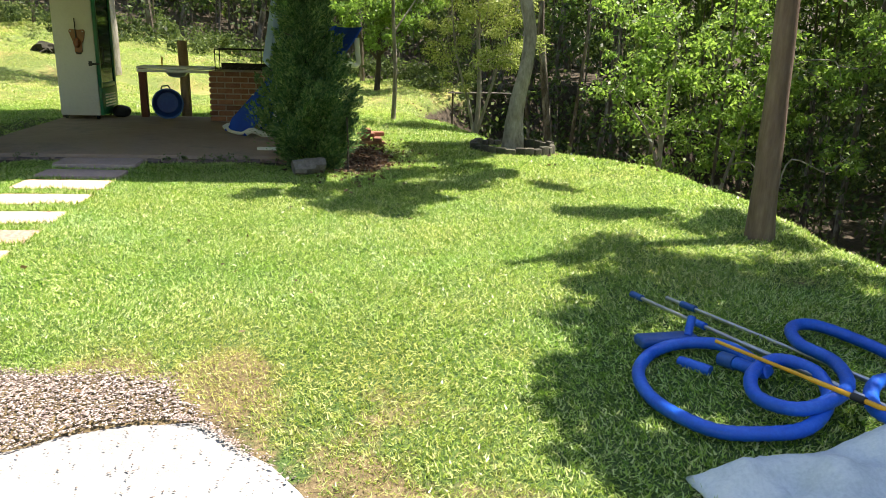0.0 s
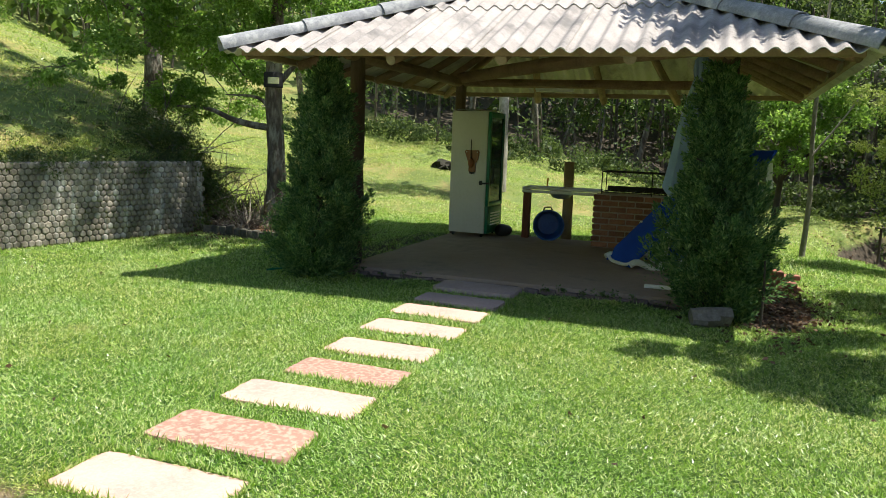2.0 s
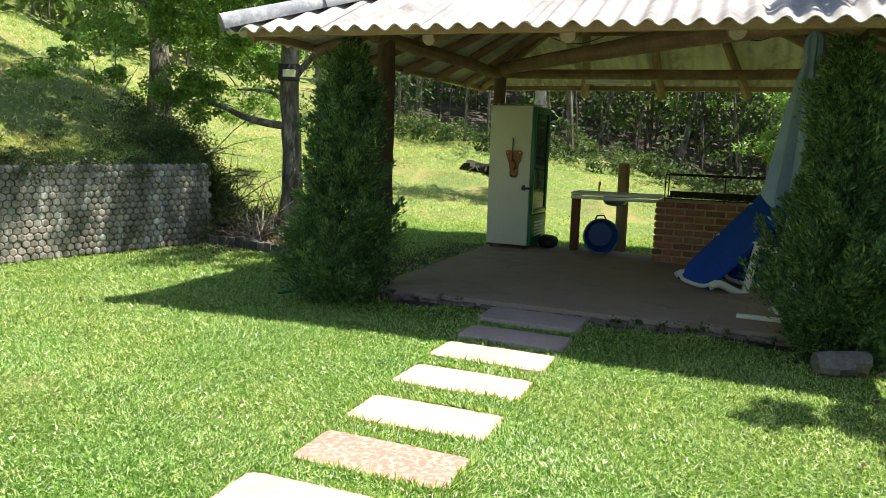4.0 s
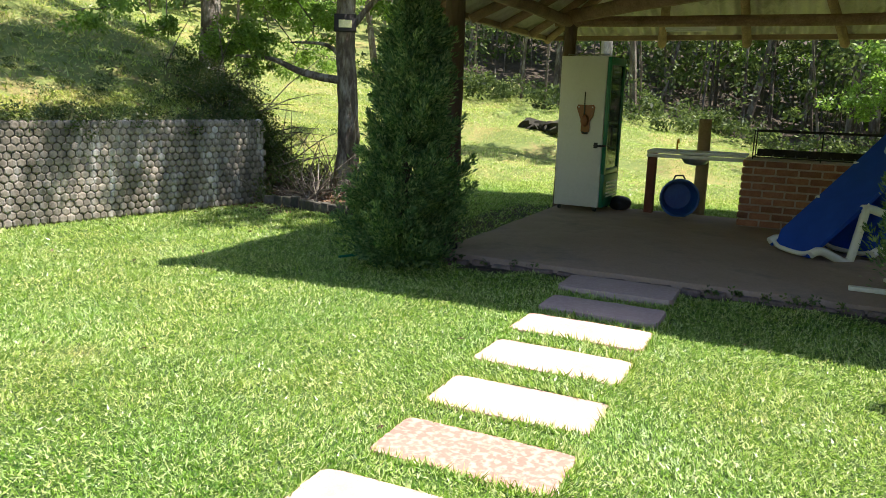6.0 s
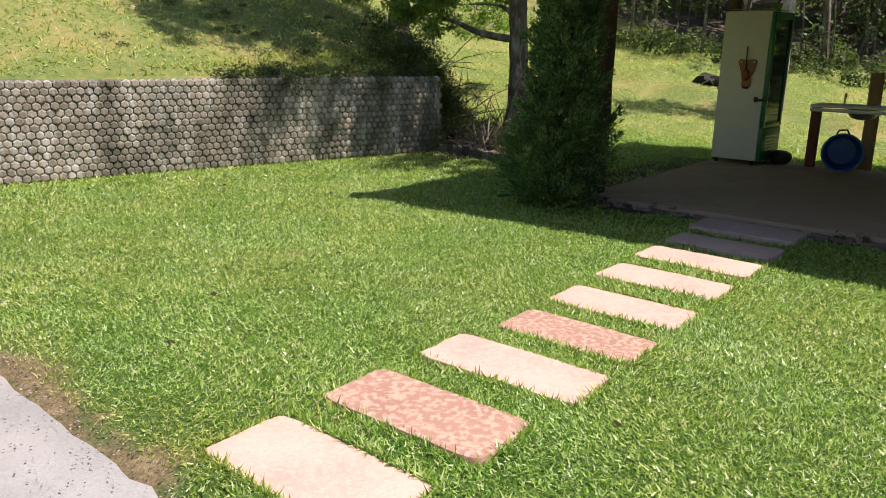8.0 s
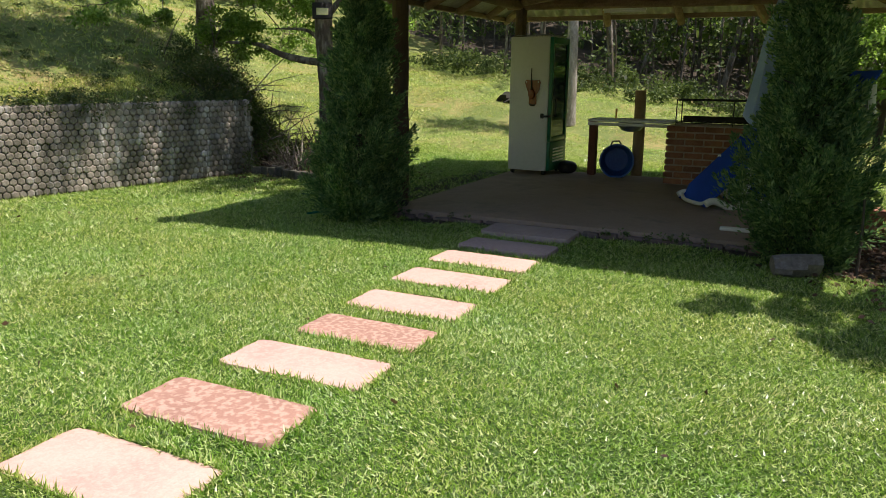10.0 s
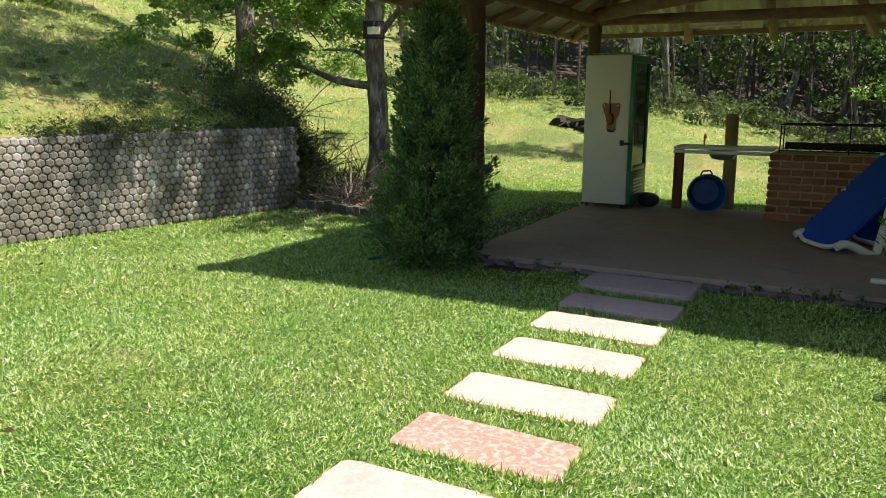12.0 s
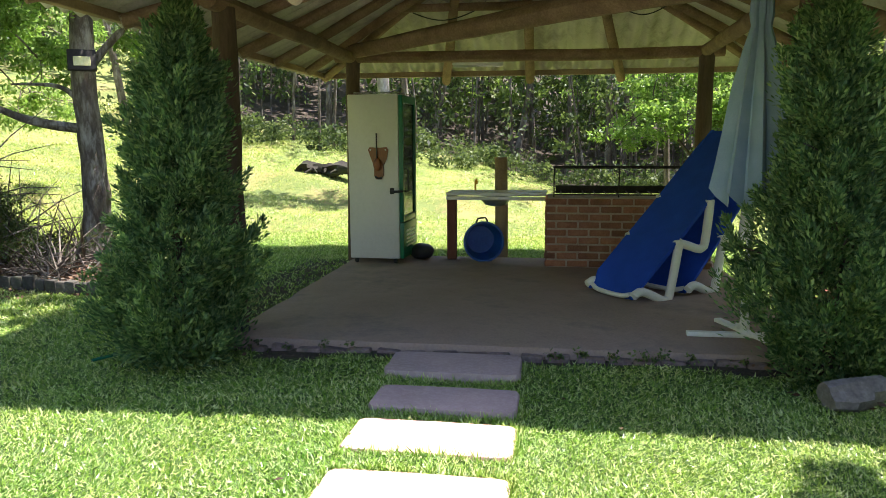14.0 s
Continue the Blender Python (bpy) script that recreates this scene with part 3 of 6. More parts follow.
def log(name, a, b, r0, r1, label="", sag=0.0, mat=LOG, bend=0.03, ends=False):
    a, b = Vector(a), Vector(b)
    bm = bmesh.new()
    n, pts = 9, []
    for k in range(n):
        u = k / (n - 1)
        p = a.lerp(b, u)
        p += Vector((noise.noise(a * 3 + Vector((u * 2, 0, 0))), noise.noise(b * 3 + Vector((0, u * 2, 0))), noise.noise(a + b + Vector((u * 2, 5, 0))))) * bend * math.sin(math.pi * u)
        p.z -= sag * math.sin(math.pi * u)
        pts.append(p)
    tube(bm, pts, [r0 + (r1 - r0) * k / (n - 1) for k in range(n)], 10, wobble=0.14, seed=a.x * 3 + b.y)
    ob = part(name, bm, mat, pavilion, label)
    if ends:
        bm = bmesh.new()
        d = (a - b).normalized()
        tube(bm, [a - d * 0.01, a + d * 0.006], r0 * 0.98, 12)
        part("sawn_end", bm, LOG_END, ob, "pale sawn log end")
    return ob


for key, (x, y) in POSTS.items():
    log("post", (x, y, -0.15), (x + 0.01, y, 2.44), 0.095, 0.085, "dark weathered log post", bend=0.015, mat=POST)
PLATE = 2.47
corner = {k: Vector((x, y, PLATE)) for k, (x, y) in POSTS.items()}
log("plate_beam", corner["fl"] + Vector((0, -0.25, 0)), corner["bl"] + Vector((0, 0.2, -0.03)), 0.075, 0.07)
log("plate_beam", corner["fr"] + Vector((0, -0.25, 0)), corner["br"] + Vector((0, 0.2, -0.03)), 0.075, 0.07)
log("plate_beam", corner["bl"] + Vector((-0.2, 0, -0.01)), corner["br"] + Vector((0.2, 0, -0.04)), 0.07, 0.065, sag=0.02)
log("tie_beam", corner["bl"] + Vector((0, -0.04, 0.04)), corner["fr"] + Vector((0.05, -0.1, 0.10)), 0.085, 0.12, "thick bent diagonal log beam", sag=-0.04, bend=0.06)


def roof_z(x, y, drop=0.0):
    """Height of the roof's plane over a place, less a drop."""
    u = max(abs(x - APEX.x) / 3.05, abs(y - APEX.y) / 3.15)
    return APEX.z - u * (APEX.z - 2.385) - drop


for key in POSTS:
    e = EAVE[key]
    log("hip_rafter", e.lerp(APEX, 0.04) - Vector((0, 0, 0.11)), APEX - Vector((0, 0, 0.12)), 0.055, 0.06)
for x in (-0.88, 0.27, 1.47):
    log("rafter", (x, -0.80, roof_z(x, -0.80, 0.16)), (x * 0.55 + 0.15, 1.7, roof_z(x * 0.55 + 0.15, 1.7, 0.12)), 0.06, 0.055, ends=True)
    log("rafter", (x, 5.28, roof_z(x, 5.28, 0.15)), (x * 0.55 + 0.15, 2.6, roof_z(x * 0.55 + 0.15, 2.6, 0.12)), 0.06, 0.055, ends=True)
for y in (0.1, 1.2, 2.2, 3.2, 4.3):
    yy = APEX.y + (y - APEX.y) * 0.55
    log("rafter", (-2.52, y, roof_z(-2.52, y, 0.14)), (-0.9, yy, roof_z(-0.9, yy, 0.12)), 0.055, 0.05, ends=True)
    log("rafter", (3.25, y, roof_z(3.25, y, 0.14)), (1.6, yy, roof_z(1.6, yy, 0.12)), 0.055, 0.05, ends=True)
log("purlin", (-1.2, 4.05 - 0.55, 0), (1.9, 3.5, 0), 0.045, 0.045).location = (0, 0, roof_z(0.3, 3.5, 0.2))
log("purlin", (-1.2, 0.85, 0), (1.9, 0.85, 0), 0.045, 0.045).location = (0, 0, roof_z(0.3, 0.85, 0.2))
for a, b in (("fl", "fr"), ("fr", "br"), ("br", "bl"), ("bl", "fl")):
    p, q = EAVE[a].lerp(APEX, 0.035), EAVE[b].lerp(APEX, 0.035)
    d = (q - p).normalized()
    bm = bmesh.new()
    turn = Matrix.Rotation(math.atan2(d.y, d.x), 4, "Z") @ Matrix.Rotation(-math.asin(d.z), 4, "Y")
    box(bm, ((q - p).length, 0.06, 0.07), (p + q) / 2 - Vector((0, 0, 0.075)), turn, 0.006, 1)
    part("eave_batten", bm, TIMBER, pavilion, "pale sawn eave batten")

PITCH, AMP, THICK = 0.177, 0.026, 0.008
for a, b in (("fl", "fr"), ("fr", "br"), ("br", "bl"), ("bl", "fl")):
    A, B = EAVE[a], EAVE[b]
    e = (B - A).normalized()
    L = (B - A).length
    up_p = (APEX - A).dot(e)
    n_up = (APEX - A - e * up_p)
    v_p = n_up.length
    n_up.normalize()
    out = e.cross(n_up)
    step = 5 * PITCH
    cols = math.ceil(L / step)
    for row, (v0, v1) in enumerate(((-0.07, 1.72), (1.56, 3.6))):
        for c in range(cols):
            us = np.arange(c * step, min((c + 1) * step + 0.06, L) + 1e-6, PITCH / 8)
            cells = []
            for u in us:
                hip = v_p * (u / up_p if u < up_p else (L - u) / (L - up_p))
                top = min(v1, hip)
                if top <= v0 + 0.02:
                    cells.append(None)
                    continue
                w = AMP * math.cos(2 * math.pi * u / PITCH) + row * 0.014 + (0.004 if u > (c + 1) * step else 0.0) - 0.004 * (u < c * step + 0.06)
                cells.append([A + e * float(u) + n_up * v + out * (w + h) for v, h in ((v0, 0), (top, 0), (v0, -THICK), (top, -THICK))])
            bm = bmesh.new()
            made = [[bm.verts.new(p) for p in cell] if cell else None for cell in cells]
            for p, q in zip(made, made[1:]):
                if p and q:
                    bm.faces.new((p[0], q[0], q[1], p[1]))
                    bm.faces.new((p[2], p[3], q[3], q[2]))
                    bm.faces.new((p[0], p[2], q[2], q[0]))
            if bm.faces:
                for f in bm.faces:
                    f.normal_update()
                    f.material_index = 1 if f.normal.z < -0.2 else 0
                part("roof_sheet", bm, SHEET, pavilion).data.materials.append(SHEET_UNDER)
            else:
                bm.free()
for key in POSTS:
    a = EAVE[key] + (EAVE[key] - APEX).normalized() * 0.08
    L = (APEX - a).length
    d = (APEX - a).normalized()
    side = d.cross(Vector((0, 0, 1))).normalized()
    up = side.cross(d)
    count = 5
    for k in range(count):
        u0, u1 = L * k / count, L * (k + 1) / count + (0.08 if k < count - 1 else 0.0)
        bm = bmesh.new()
        rings = []
        for u, r in ((u0, 0.125), (u1, 0.105)):
            for rr in (r, r - 0.012):
                rings.append([bm.verts.new(a + d * u + side * rr * math.cos(t) * 1.1 + up * (rr * math.sin(t) + 0.012)) for t in np.linspace(-0.15, math.pi + 0.15, 13)])
        for p, q in ((0, 2), (3, 1), (1, 0), (2, 3)):
            for i in range(12):
                bm.faces.new((rings[p][i], rings[p][i + 1], rings[q][i + 1], rings[q][i]))
        part("hip_cap", bm, HIPCAP, pavilion, "lichened grey hip cap")


# ---- things under the roof ----
def fridge():
    f = thing("display_fridge", pose(-1.755, 3.36, FLOOR, 0, 0, -2.5), "tall cream display fridge with a green door frame, side on", "fridge")
    bm = bmesh.new()
    box(bm, (0.60, 0.66, 1.9), (0.30, 0.33, 0.06 + 0.95), bevel=0.012)
    part("cabinet", bm, PALE_PAINT, f, "cream enamelled cabinet side")
    bm = bmesh.new()
    box(bm, (0.05, 0.06, 1.46), (0.63, 0.03, 1.22), bevel=0.008)
    box(bm, (0.05, 0.06, 1.46), (0.63, 0.63, 1.22), bevel=0.008)
    box(bm, (0.05, 0.54, 0.09), (0.63, 0.33, 1.905), bevel=0.008)
    box(bm, (0.05, 0.54, 0.07), (0.63, 0.33, 0.525), bevel=0.008)
    door = part("door", bm, GREEN_PAINT, f, "green framed glass door")
    gm, gt, gb = nodes_of("fridge_glass")
    gb.inputs["Base Color"].default_value = (0.02, 0.05, 0.045, 1)
    gb.inputs["Roughness"].default_value = 0.05
    bm = bmesh.new()
    box(bm, (0.02, 0.54, 1.3), (0.625, 0.33, 1.21))
    part("pane", bm, gm, door, "dark glass pane")
    bm = bmesh.new()
    tube(bm, [(0.655, 0.06, 0.85), (0.70, 0.06, 0.86), (0.70, 0.06, 1.1), (0.655, 0.06, 1.11)], 0.012, 8)
    part("door_handle", bm, BLACK, door)
    bm = bmesh.new()
    box(bm, (0.05, 0.66, 0.42), (0.63, 0.33, 0.275), bevel=0.01)
    grille = part("grille_panel", bm, GREEN_PAINT, f)
    for k in range(5):
        bm = bmesh.new()
        box(bm, (0.012, 0.42, 0.022), (0.66, 0.33, 0.2 + k * 0.045), bevel=0.004, segments=1)
        part("grille_slat", bm, WHITE_PLASTIC, grille)
    for x, y in ((0.06, 0.06), (0.54, 0.06), (0.06, 0.6), (0.54, 0.6)):
        bm = bmesh.new()
        tube(bm, [(x - 0.015, y, 0.03), (x + 0.015, y, 0.03)], 0.03, 12)
        box(bm, (0.04, 0.04, 0.02), (x, y, 0.055))
        part("castor", bm, BLACK, f)
    for k in range(7):
        bm = bmesh.new()
        tube(bm, [(0.08 + 0.08 * k, 0.05, 1.985), (0.08 + 0.08 * k, 0.6, 1.985)], 0.004, 6)
        part("top_wire", bm, STEEL, f)
    for y in (0.06, 0.58):
        bm = bmesh.new()
        tube(bm, [(0.06, y, 1.98), (0.6, y, 1.985)], 0.007, 6)
        part("top_rack_rail", bm, STEEL, f)
    bm = bmesh.new()
    tube(bm, [(0.50, -0.006, 0.855), (0.56, -0.03, 0.85), (0.66, -0.03, 0.855)], 0.014, 8)
    box(bm, (0.05, 0.012, 0.07), (0.52, -0.004, 0.855), bevel=0.003, segments=1)
    part("latch", bm, BLACK, f, "black side latch")
    return f


def cutting_board():
    o = thing("hanging_board", pose(-1.755, 3.36, FLOOR, 0, 0, -2.5), "varnished wooden board with a hanging ladle on the fridge side", "wooden board")
    bm = bmesh.new()
    pts = [(-0.10, 0.10), (-0.12, 0.16), (-0.10, 0.19), (-0.03, 0.185), (0.03, 0.185), (0.10, 0.19), (0.12, 0.16), (0.10, 0.05), (0.06, -0.02), (0.06, -0.14), (0.03, -0.18), (-0.03, -0.18), (-0.05, -0.14), (-0.05, -0.03)]
    ring = [bm.verts.new((0.365 + x, -0.004, 1.17 + z)) for x, z in pts]
    face = bm.faces.new(ring)
    ext = bmesh.ops.extrude_face_region(bm, geom=[face])
    bmesh.ops.translate(bm, verts=[v for v in ext["geom"] if isinstance(v, bmesh.types.BMVert)], vec=(0, -0.018, 0))
    bmesh.ops.recalc_face_normals(bm, faces=bm.faces)
    part("board", bm, VARNISH, o)
    bm = bmesh.new()
    tube(bm, [(0.35, -0.03, 1.52), (0.352, -0.034, 1.36), (0.355, -0.036, 1.22)], [0.008, 0.008, 0.01], 8)
    part("handle", bm, BLACK, o, "dark ladle handle")
    bm = bmesh.new()
    m = Matrix.Translation((0.36, -0.04, 1.16)) @ Matrix.Diagonal((0.05, 0.03, 0.075, 1))
    bmesh.ops.create_uvsphere(bm, u_segments=14, v_segments=10, radius=1, matrix=m)
    part("bowl", bm, VARNISH, o, "brown wooden ladle bowl")
    bm = bmesh.new()
    tube(bm, [(0.33, -0.025, 1.02), (0.37, -0.028, 1.0), (0.41, -0.025, 1.01)], 0.012, 8)
    part("hook", bm, BLACK, o)
    for x in (0.275, 0.455):
        bm = bmesh.new()
        tube(bm, [(x, -0.02, 1.33), (x, -0.028, 1.33)], 0.009, 8)
        part("screw", bm, STEEL, o)


def counter():
    c = thing("sink_counter", (-0.06, 3.86, FLOOR), "pale stone sink counter on two uneven posts", "counter")
    bm = bmesh.new()
    box(bm, (1.18, 0.50, 0.035), (0, 0.05, 0.80), bevel=0.006)
    top = part("worktop", bm, MARBLE, c)
    bm = bmesh.new()
    box(bm, (1.18, 0.03, 0.045), (0, -0.19, 0.752), bevel=0.006)
    part("front_rail", bm, MARBLE, c, "pale grey front rail")
    bm = bmesh.new()
    box(bm, (0.11, 0.12, 0.79), (-0.54, -0.05, 0.392), bevel=0.012)
    part("leg", bm, REDPOST, c, "red-brown square post")
    bm = bmesh.new()
    tube(bm, [(0.03, 0.36, -0.05), (0.03, 0.36, 0.6), (0.02, 0.36, 1.22)], [0.085, 0.08, 0.08], 14, wobble=0.1)
    part("leg", bm, TIMBER, c, "tall round timber post")
    bm = bmesh.new()
    lathe(bm, [(0.05, 0.64), (0.13, 0.66), (0.18, 0.72), (0.19, 0.78)], 20)
    bmesh.ops.translate(bm, verts=bm.verts, vec=(-0.02, 0.04, 0))
    part("basin", bm, STEEL, c, "steel sink basin")
    bm = bmesh.new()
    tube(bm, curve_points([(-0.28, 0.18, 0.82), (-0.28, 0.18, 0.93), (-0.26, 0.12, 0.95), (-0.25, 0.08, 0.91)], 5), 0.012, 8)
    part("tap", bm, YELLOW, c, "small yellow tap")


def tub():
    o = thing("plastic_tub", pose(-0.20, 3.66, FLOOR + 0.235, 88, 0, 14), "round blue plastic tub lying on its side under the counter", "tub")
    bm = bmesh.new()
    lathe(bm, [(0.16, -0.30), (0.175, -0.30), (0.232, 0.0), (0.245, 0.0), (0.245, 0.02), (0.222, 0.02), (0.165, -0.27), (0.02, -0.27)], 32)
    part("bowl", bm, BLUE_TUB, o)
    for a in (95, -85):
        bm = bmesh.new()
        d = radians(a)
        c, s = math.cos(d), math.sin(d)
        pts = [(0.235 * c + w * -s, 0.235 * s + w * c, 0.005) if abs(w) > 0.05 else (0.285 * c + w * -s, 0.285 * s + w * c, 0.01) for w in (-0.07, -0.045, 0, 0.045, 0.07)]
        tube(bm, pts, 0.011, 8)
        part("rope_handle", bm, BLACK, o)


def barbecue():
    x0, x1, y0, y1, h = 0.54, 2.36, 3.34, 3.98, 0.80
    b = thing("brick_barbecue", (x0, y0, FLOOR), "red brick barbecue with a sooty iron grill on top", "barbecue")
    bm = bmesh.new()
    box(bm, (x1 - x0 - 0.02, y1 - y0 - 0.02, h - 0.012), ((x1 - x0) / 2, (y1 - y0) / 2, h / 2 - 0.006))
    core = part("core", bm, BRICK_MORTAR, b, "grey-brown mortar")
    bricks = {}

    def brick_mesh(length):
        key = round(length, 3)
        if key not in bricks:
            bm = bmesh.new()
            box(bm, (length, 0.06, 0.066), (0, 0, 0), bevel=0.007, segments=1)
            me = bpy.data.meshes.new("brick")
            bm.to_mesh(me)
            bm.free()
            me.materials.append(BRICK)
            bricks[key] = me
        return bricks[key]

    r = random.Random(5)
    rows = 9
    for k in range(rows):
        z = 0.044 + k * (h - 0.01) / rows
        for run, place, turn in ((x1 - x0, lambda u: (u, 0.018), 0), (y1 - y0, lambda u: (0.018, u), 90)):
            u = -0.12 if k % 2 else 0.0
            while u < run - 0.02:
                a, e = max(u, 0.0), min(u + 0.222, run)
                if e - a > 0.05:
                    ob = new("brick", brick_mesh(e - a))
                    ob.parent = core
                    px, py = place((a + e) / 2)
                    j = r.uniform(-0.006, 0.004)
                    ob.matrix_local = pose(px + (j if turn else 0), py + (0 if turn else j), z, r.uniform(-0.6, 0.6), 0, turn + r.uniform(-0.7, 0.7))
                u += 0.242
    for k in range(2):
        bm = bmesh.new()
        z = h + 0.02 + 0.30 * k
        tube(bm, [(0.08, 0.1, z), (1.6, 0.1, z), (1.6, 0.52, z), (0.08, 0.52, z)], 0.009, 6, close=True)
        frame_part = part("grill_frame", bm, IRON, b)
        if k == 0:
            for i in range(12):
                bm = bmesh.new()
                x = 0.16 + i * 0.125
                tube(bm, [(x, 0.1, z + 0.01), (x, 0.52, z + 0.01)], 0.006, 6)
                part("grill_bar", bm, IRON, frame_part)
    for x, y in ((0.08, 0.1), (0.8, 0.1), (1.6, 0.1), (0.08, 0.52), (1.6, 0.52)):
        bm = bmesh.new()
        tube(bm, [(x, y, h - 0.03), (x, y, h + 0.33)], 0.008, 6)
        part("upright", bm, IRON, b)
    bm = bmesh.new()
    box(bm, (1.5, 0.02, 0.09), (0.85, 0.54, h + 0.05), bevel=0.004, segments=1)
    part("back_plate", bm, IRON, b)


def lounger(m, label):
    o = thing("sun_lounger", m, label, "sun lounger", "stacked sun loungers")
    W, L = 0.66, 2.1
    bm = bmesh.new()
    grid = [[None] * 9 for _ in range(25)]
    for layer, dz in ((0, 0.0), (1, -0.018)):
        rows = []
        for i in range(25):
            u = i / 24
            y = u * L
            arc = 0.05 * max(0, (u - 0.55)) + (0.06 * (0.08 - u) / 0.08 if u < 0.08 else 0) * -1
            rows.append([bm.verts.new(((k / 8 - 0.5) * (W - (0.12 if i in (0, 24) else 0.04 if i in (1, 23) else 0)) , y, arc + dz - 0.012 * math.sin(math.pi * k / 8))) for k in range(9)])
        for a, b in zip(rows, rows[1:]):
            for k in range(8):
                f = (a[k], a[k + 1], b[k + 1], b[k])
                bm.faces.new(f if layer == 0 else f[::-1])
        if layer == 0:
            first = rows
    for side in (0, 8):
        for i in range(24):
            q = (first[i][side], first[i + 1][side], rows[i + 1][side], rows[i][side])
            bm.faces.new(q if side else q[::-1])
    for i in (0, 24):
        for k in range(8):
            q = (first[i][k], first[i][k + 1], rows[i][k + 1], rows[i][k])
            bm.faces.new(q)
    bmesh.ops.recalc_face_normals(bm, faces=bm.faces)
    part("bed", bm, BLUE_CLOTH, o, "royal blue woven bed")
    for s in (-1, 1):
        bm = bmesh.new()
        tube(bm, curve_points([(s * 0.27, 0.01, -0.03), (s * 0.30, 0.08, -0.035), (s * 0.305, 1.0, -0.03), (s * 0.30, 2.0, 0.012), (s * 0.27, 2.08, 0.015)], 5), 0.016, 8)
        part("side_rail", bm, BLUE_CLOTH, o, "blue covered side rail")
        for zig in (((0.0, -0.01), (0.10, -0.06), (0.20, -0.29), (0.235, -0.325), (0.285, -0.325), (0.64, -0.07), (0.68, -0.02)),
                    ((0.64, -0.02), (0.70, -0.07), (0.80, -0.245), (0.84, -0.275), (0.90, -0.27), (1.14, -0.07), (1.2, -0.01)),
                    ((1.42, -0.02), (1.50, -0.14), (1.60, -0.29), (1.69, -0.29), (1.78, -0.16), (1.90, -0.01))):
            bm = bmesh.new()
            pts = [Vector((s * 0.325, y, z)) for y, z in zig]
            tube(bm, curve_points(pts, 3), 0.04, 10)
            part("leg", bm, WHITE_PLASTIC, o, "bent white plastic leg")
    bm = bmesh.new()
    tube(bm, curve_points([(-0.27, 0.02, -0.02), (-0.15, -0.015, -0.025), (0.15, -0.015, -0.025), (0.27, 0.02, -0.02)], 5), 0.022, 10)
    part("end_rail", bm, WHITE_PLASTIC, o, "white plastic foot end")


def umbrella():
    x, y = 2.03, 0.47
    o = thing("garden_umbrella", (x, y, FLOOR), "closed blue-grey garden umbrella on a white cross base", "umbrella")
    bm = bmesh.new()
    sides, profile = 64, [(0.03, 2.46), (0.07, 2.40), (0.075, 2.3), (0.06, 2.22), (0.10, 2.05), (0.15, 1.8), (0.19, 1.5), (0.225, 1.25), (0.25, 1.06), (0.235, 1.04)]
    rings = []
    for i, (r, z) in enumerate(profile):
        ring = []
        for k in range(sides):
            a = 2 * math.pi * k / sides
            fold = 1 + (0.22 * min(1, i / 4)) * math.cos(8 * a + 0.5 * math.sin(3 * a)) + 0.06 * math.cos(17 * a + i * 0.1)
            dz = 0.06 * math.cos(8 * a) * (i >= 8) + 0.05 * math.sin(a) * (i >= 8)
            ring.append(bm.verts.new((r * fold * math.cos(a), r * fold * math.sin(a) * 0.85, z + dz)))
        rings.append(ring)
    for a, b in zip(rings, rings[1:]):
        for k in range(sides):
            bm.faces.new((a[k], b[k], b[(k + 1) % sides], a[(k + 1) % sides]))
    bm.faces.new(rings[0])
    part("canopy", bm, BLUE_GREY, o, "folded blue-grey canvas")
    bm = bmesh.new()
    tube(bm, [(0, 0, 0.03), (0, 0, 2.52)], 0.022, 12)
    part("pole", bm, WHITE_PLASTIC, o, "white pole")
    bm = bmesh.new()
    box(bm, (0.82, 0.06, 0.035), (0, 0, 0.018), bevel=0.006)
    part("base_bar", bm, WHITE_PLASTIC, o)
    bm = bmesh.new()
    box(bm, (0.06, 0.72, 0.03), (0.0, 0.0, 0.048), Matrix.Rotation(radians(20), 4, "Z"), 0.006)
    part("base_bar", bm, WHITE_PLASTIC, o)
    bm = bmesh.new()
    tube(bm, [(0, 0, 0.03), (0, 0, 0.30)], 0.035, 14)
    part("socket", bm, WHITE_PLASTIC, o)
    bm = bmesh.new()
    tube(bm, [(-0.06, 0, 0.085), (-0.02, 0, 0.085)], 0.025, 10)
    part("clamp_knob", bm, WHITE_PLASTIC, o)


fridge()
cutting_board()
counter()
tub()
barbecue()
e2 = Vector((0.58, -0.81, 0)).normalized()
flat = Vector((0.81, 0.58, 0)).normalized()
TILT = radians(43)
e1 = flat * math.cos(TILT) + Vector((0, 0, math.sin(TILT)))
e3 = e2.cross(e1)
lean = Matrix((e2, e1, e3)).transposed().to_4x4()
foot = Vector((1.14, 1.77, 0.085))
lounger(Matrix.Translation(foot) @ lean, "blue and white sun lounger tipped up on its end")
lounger(Matrix.Translation(foot + flat * 0.60 + Vector((0, 0, -0.005))) @ Matrix.Rotation(radians(9), 4, "Z") @ lean, "blue and white sun lounger tipped up behind another")
umbrella()

lamp_tube = thing("tube_lamp", (-0.62, 4.1, 2.30), "white fluorescent tube lamp fixed under the rear beam", "lamp")
bm = bmesh.new()
tube(bm, [(0, 0, 0.03), (0.6, 0, 0.035)], 0.014, 10)
part("tube", bm, WHITE_PLASTIC, lamp_tube)
bm = bmesh.new()
box(bm, (0.62, 0.035, 0.03), (0.3, 0, 0.062), bevel=0.005, segments=1)
part("batten", bm, WHITE_PLASTIC, lamp_tube)
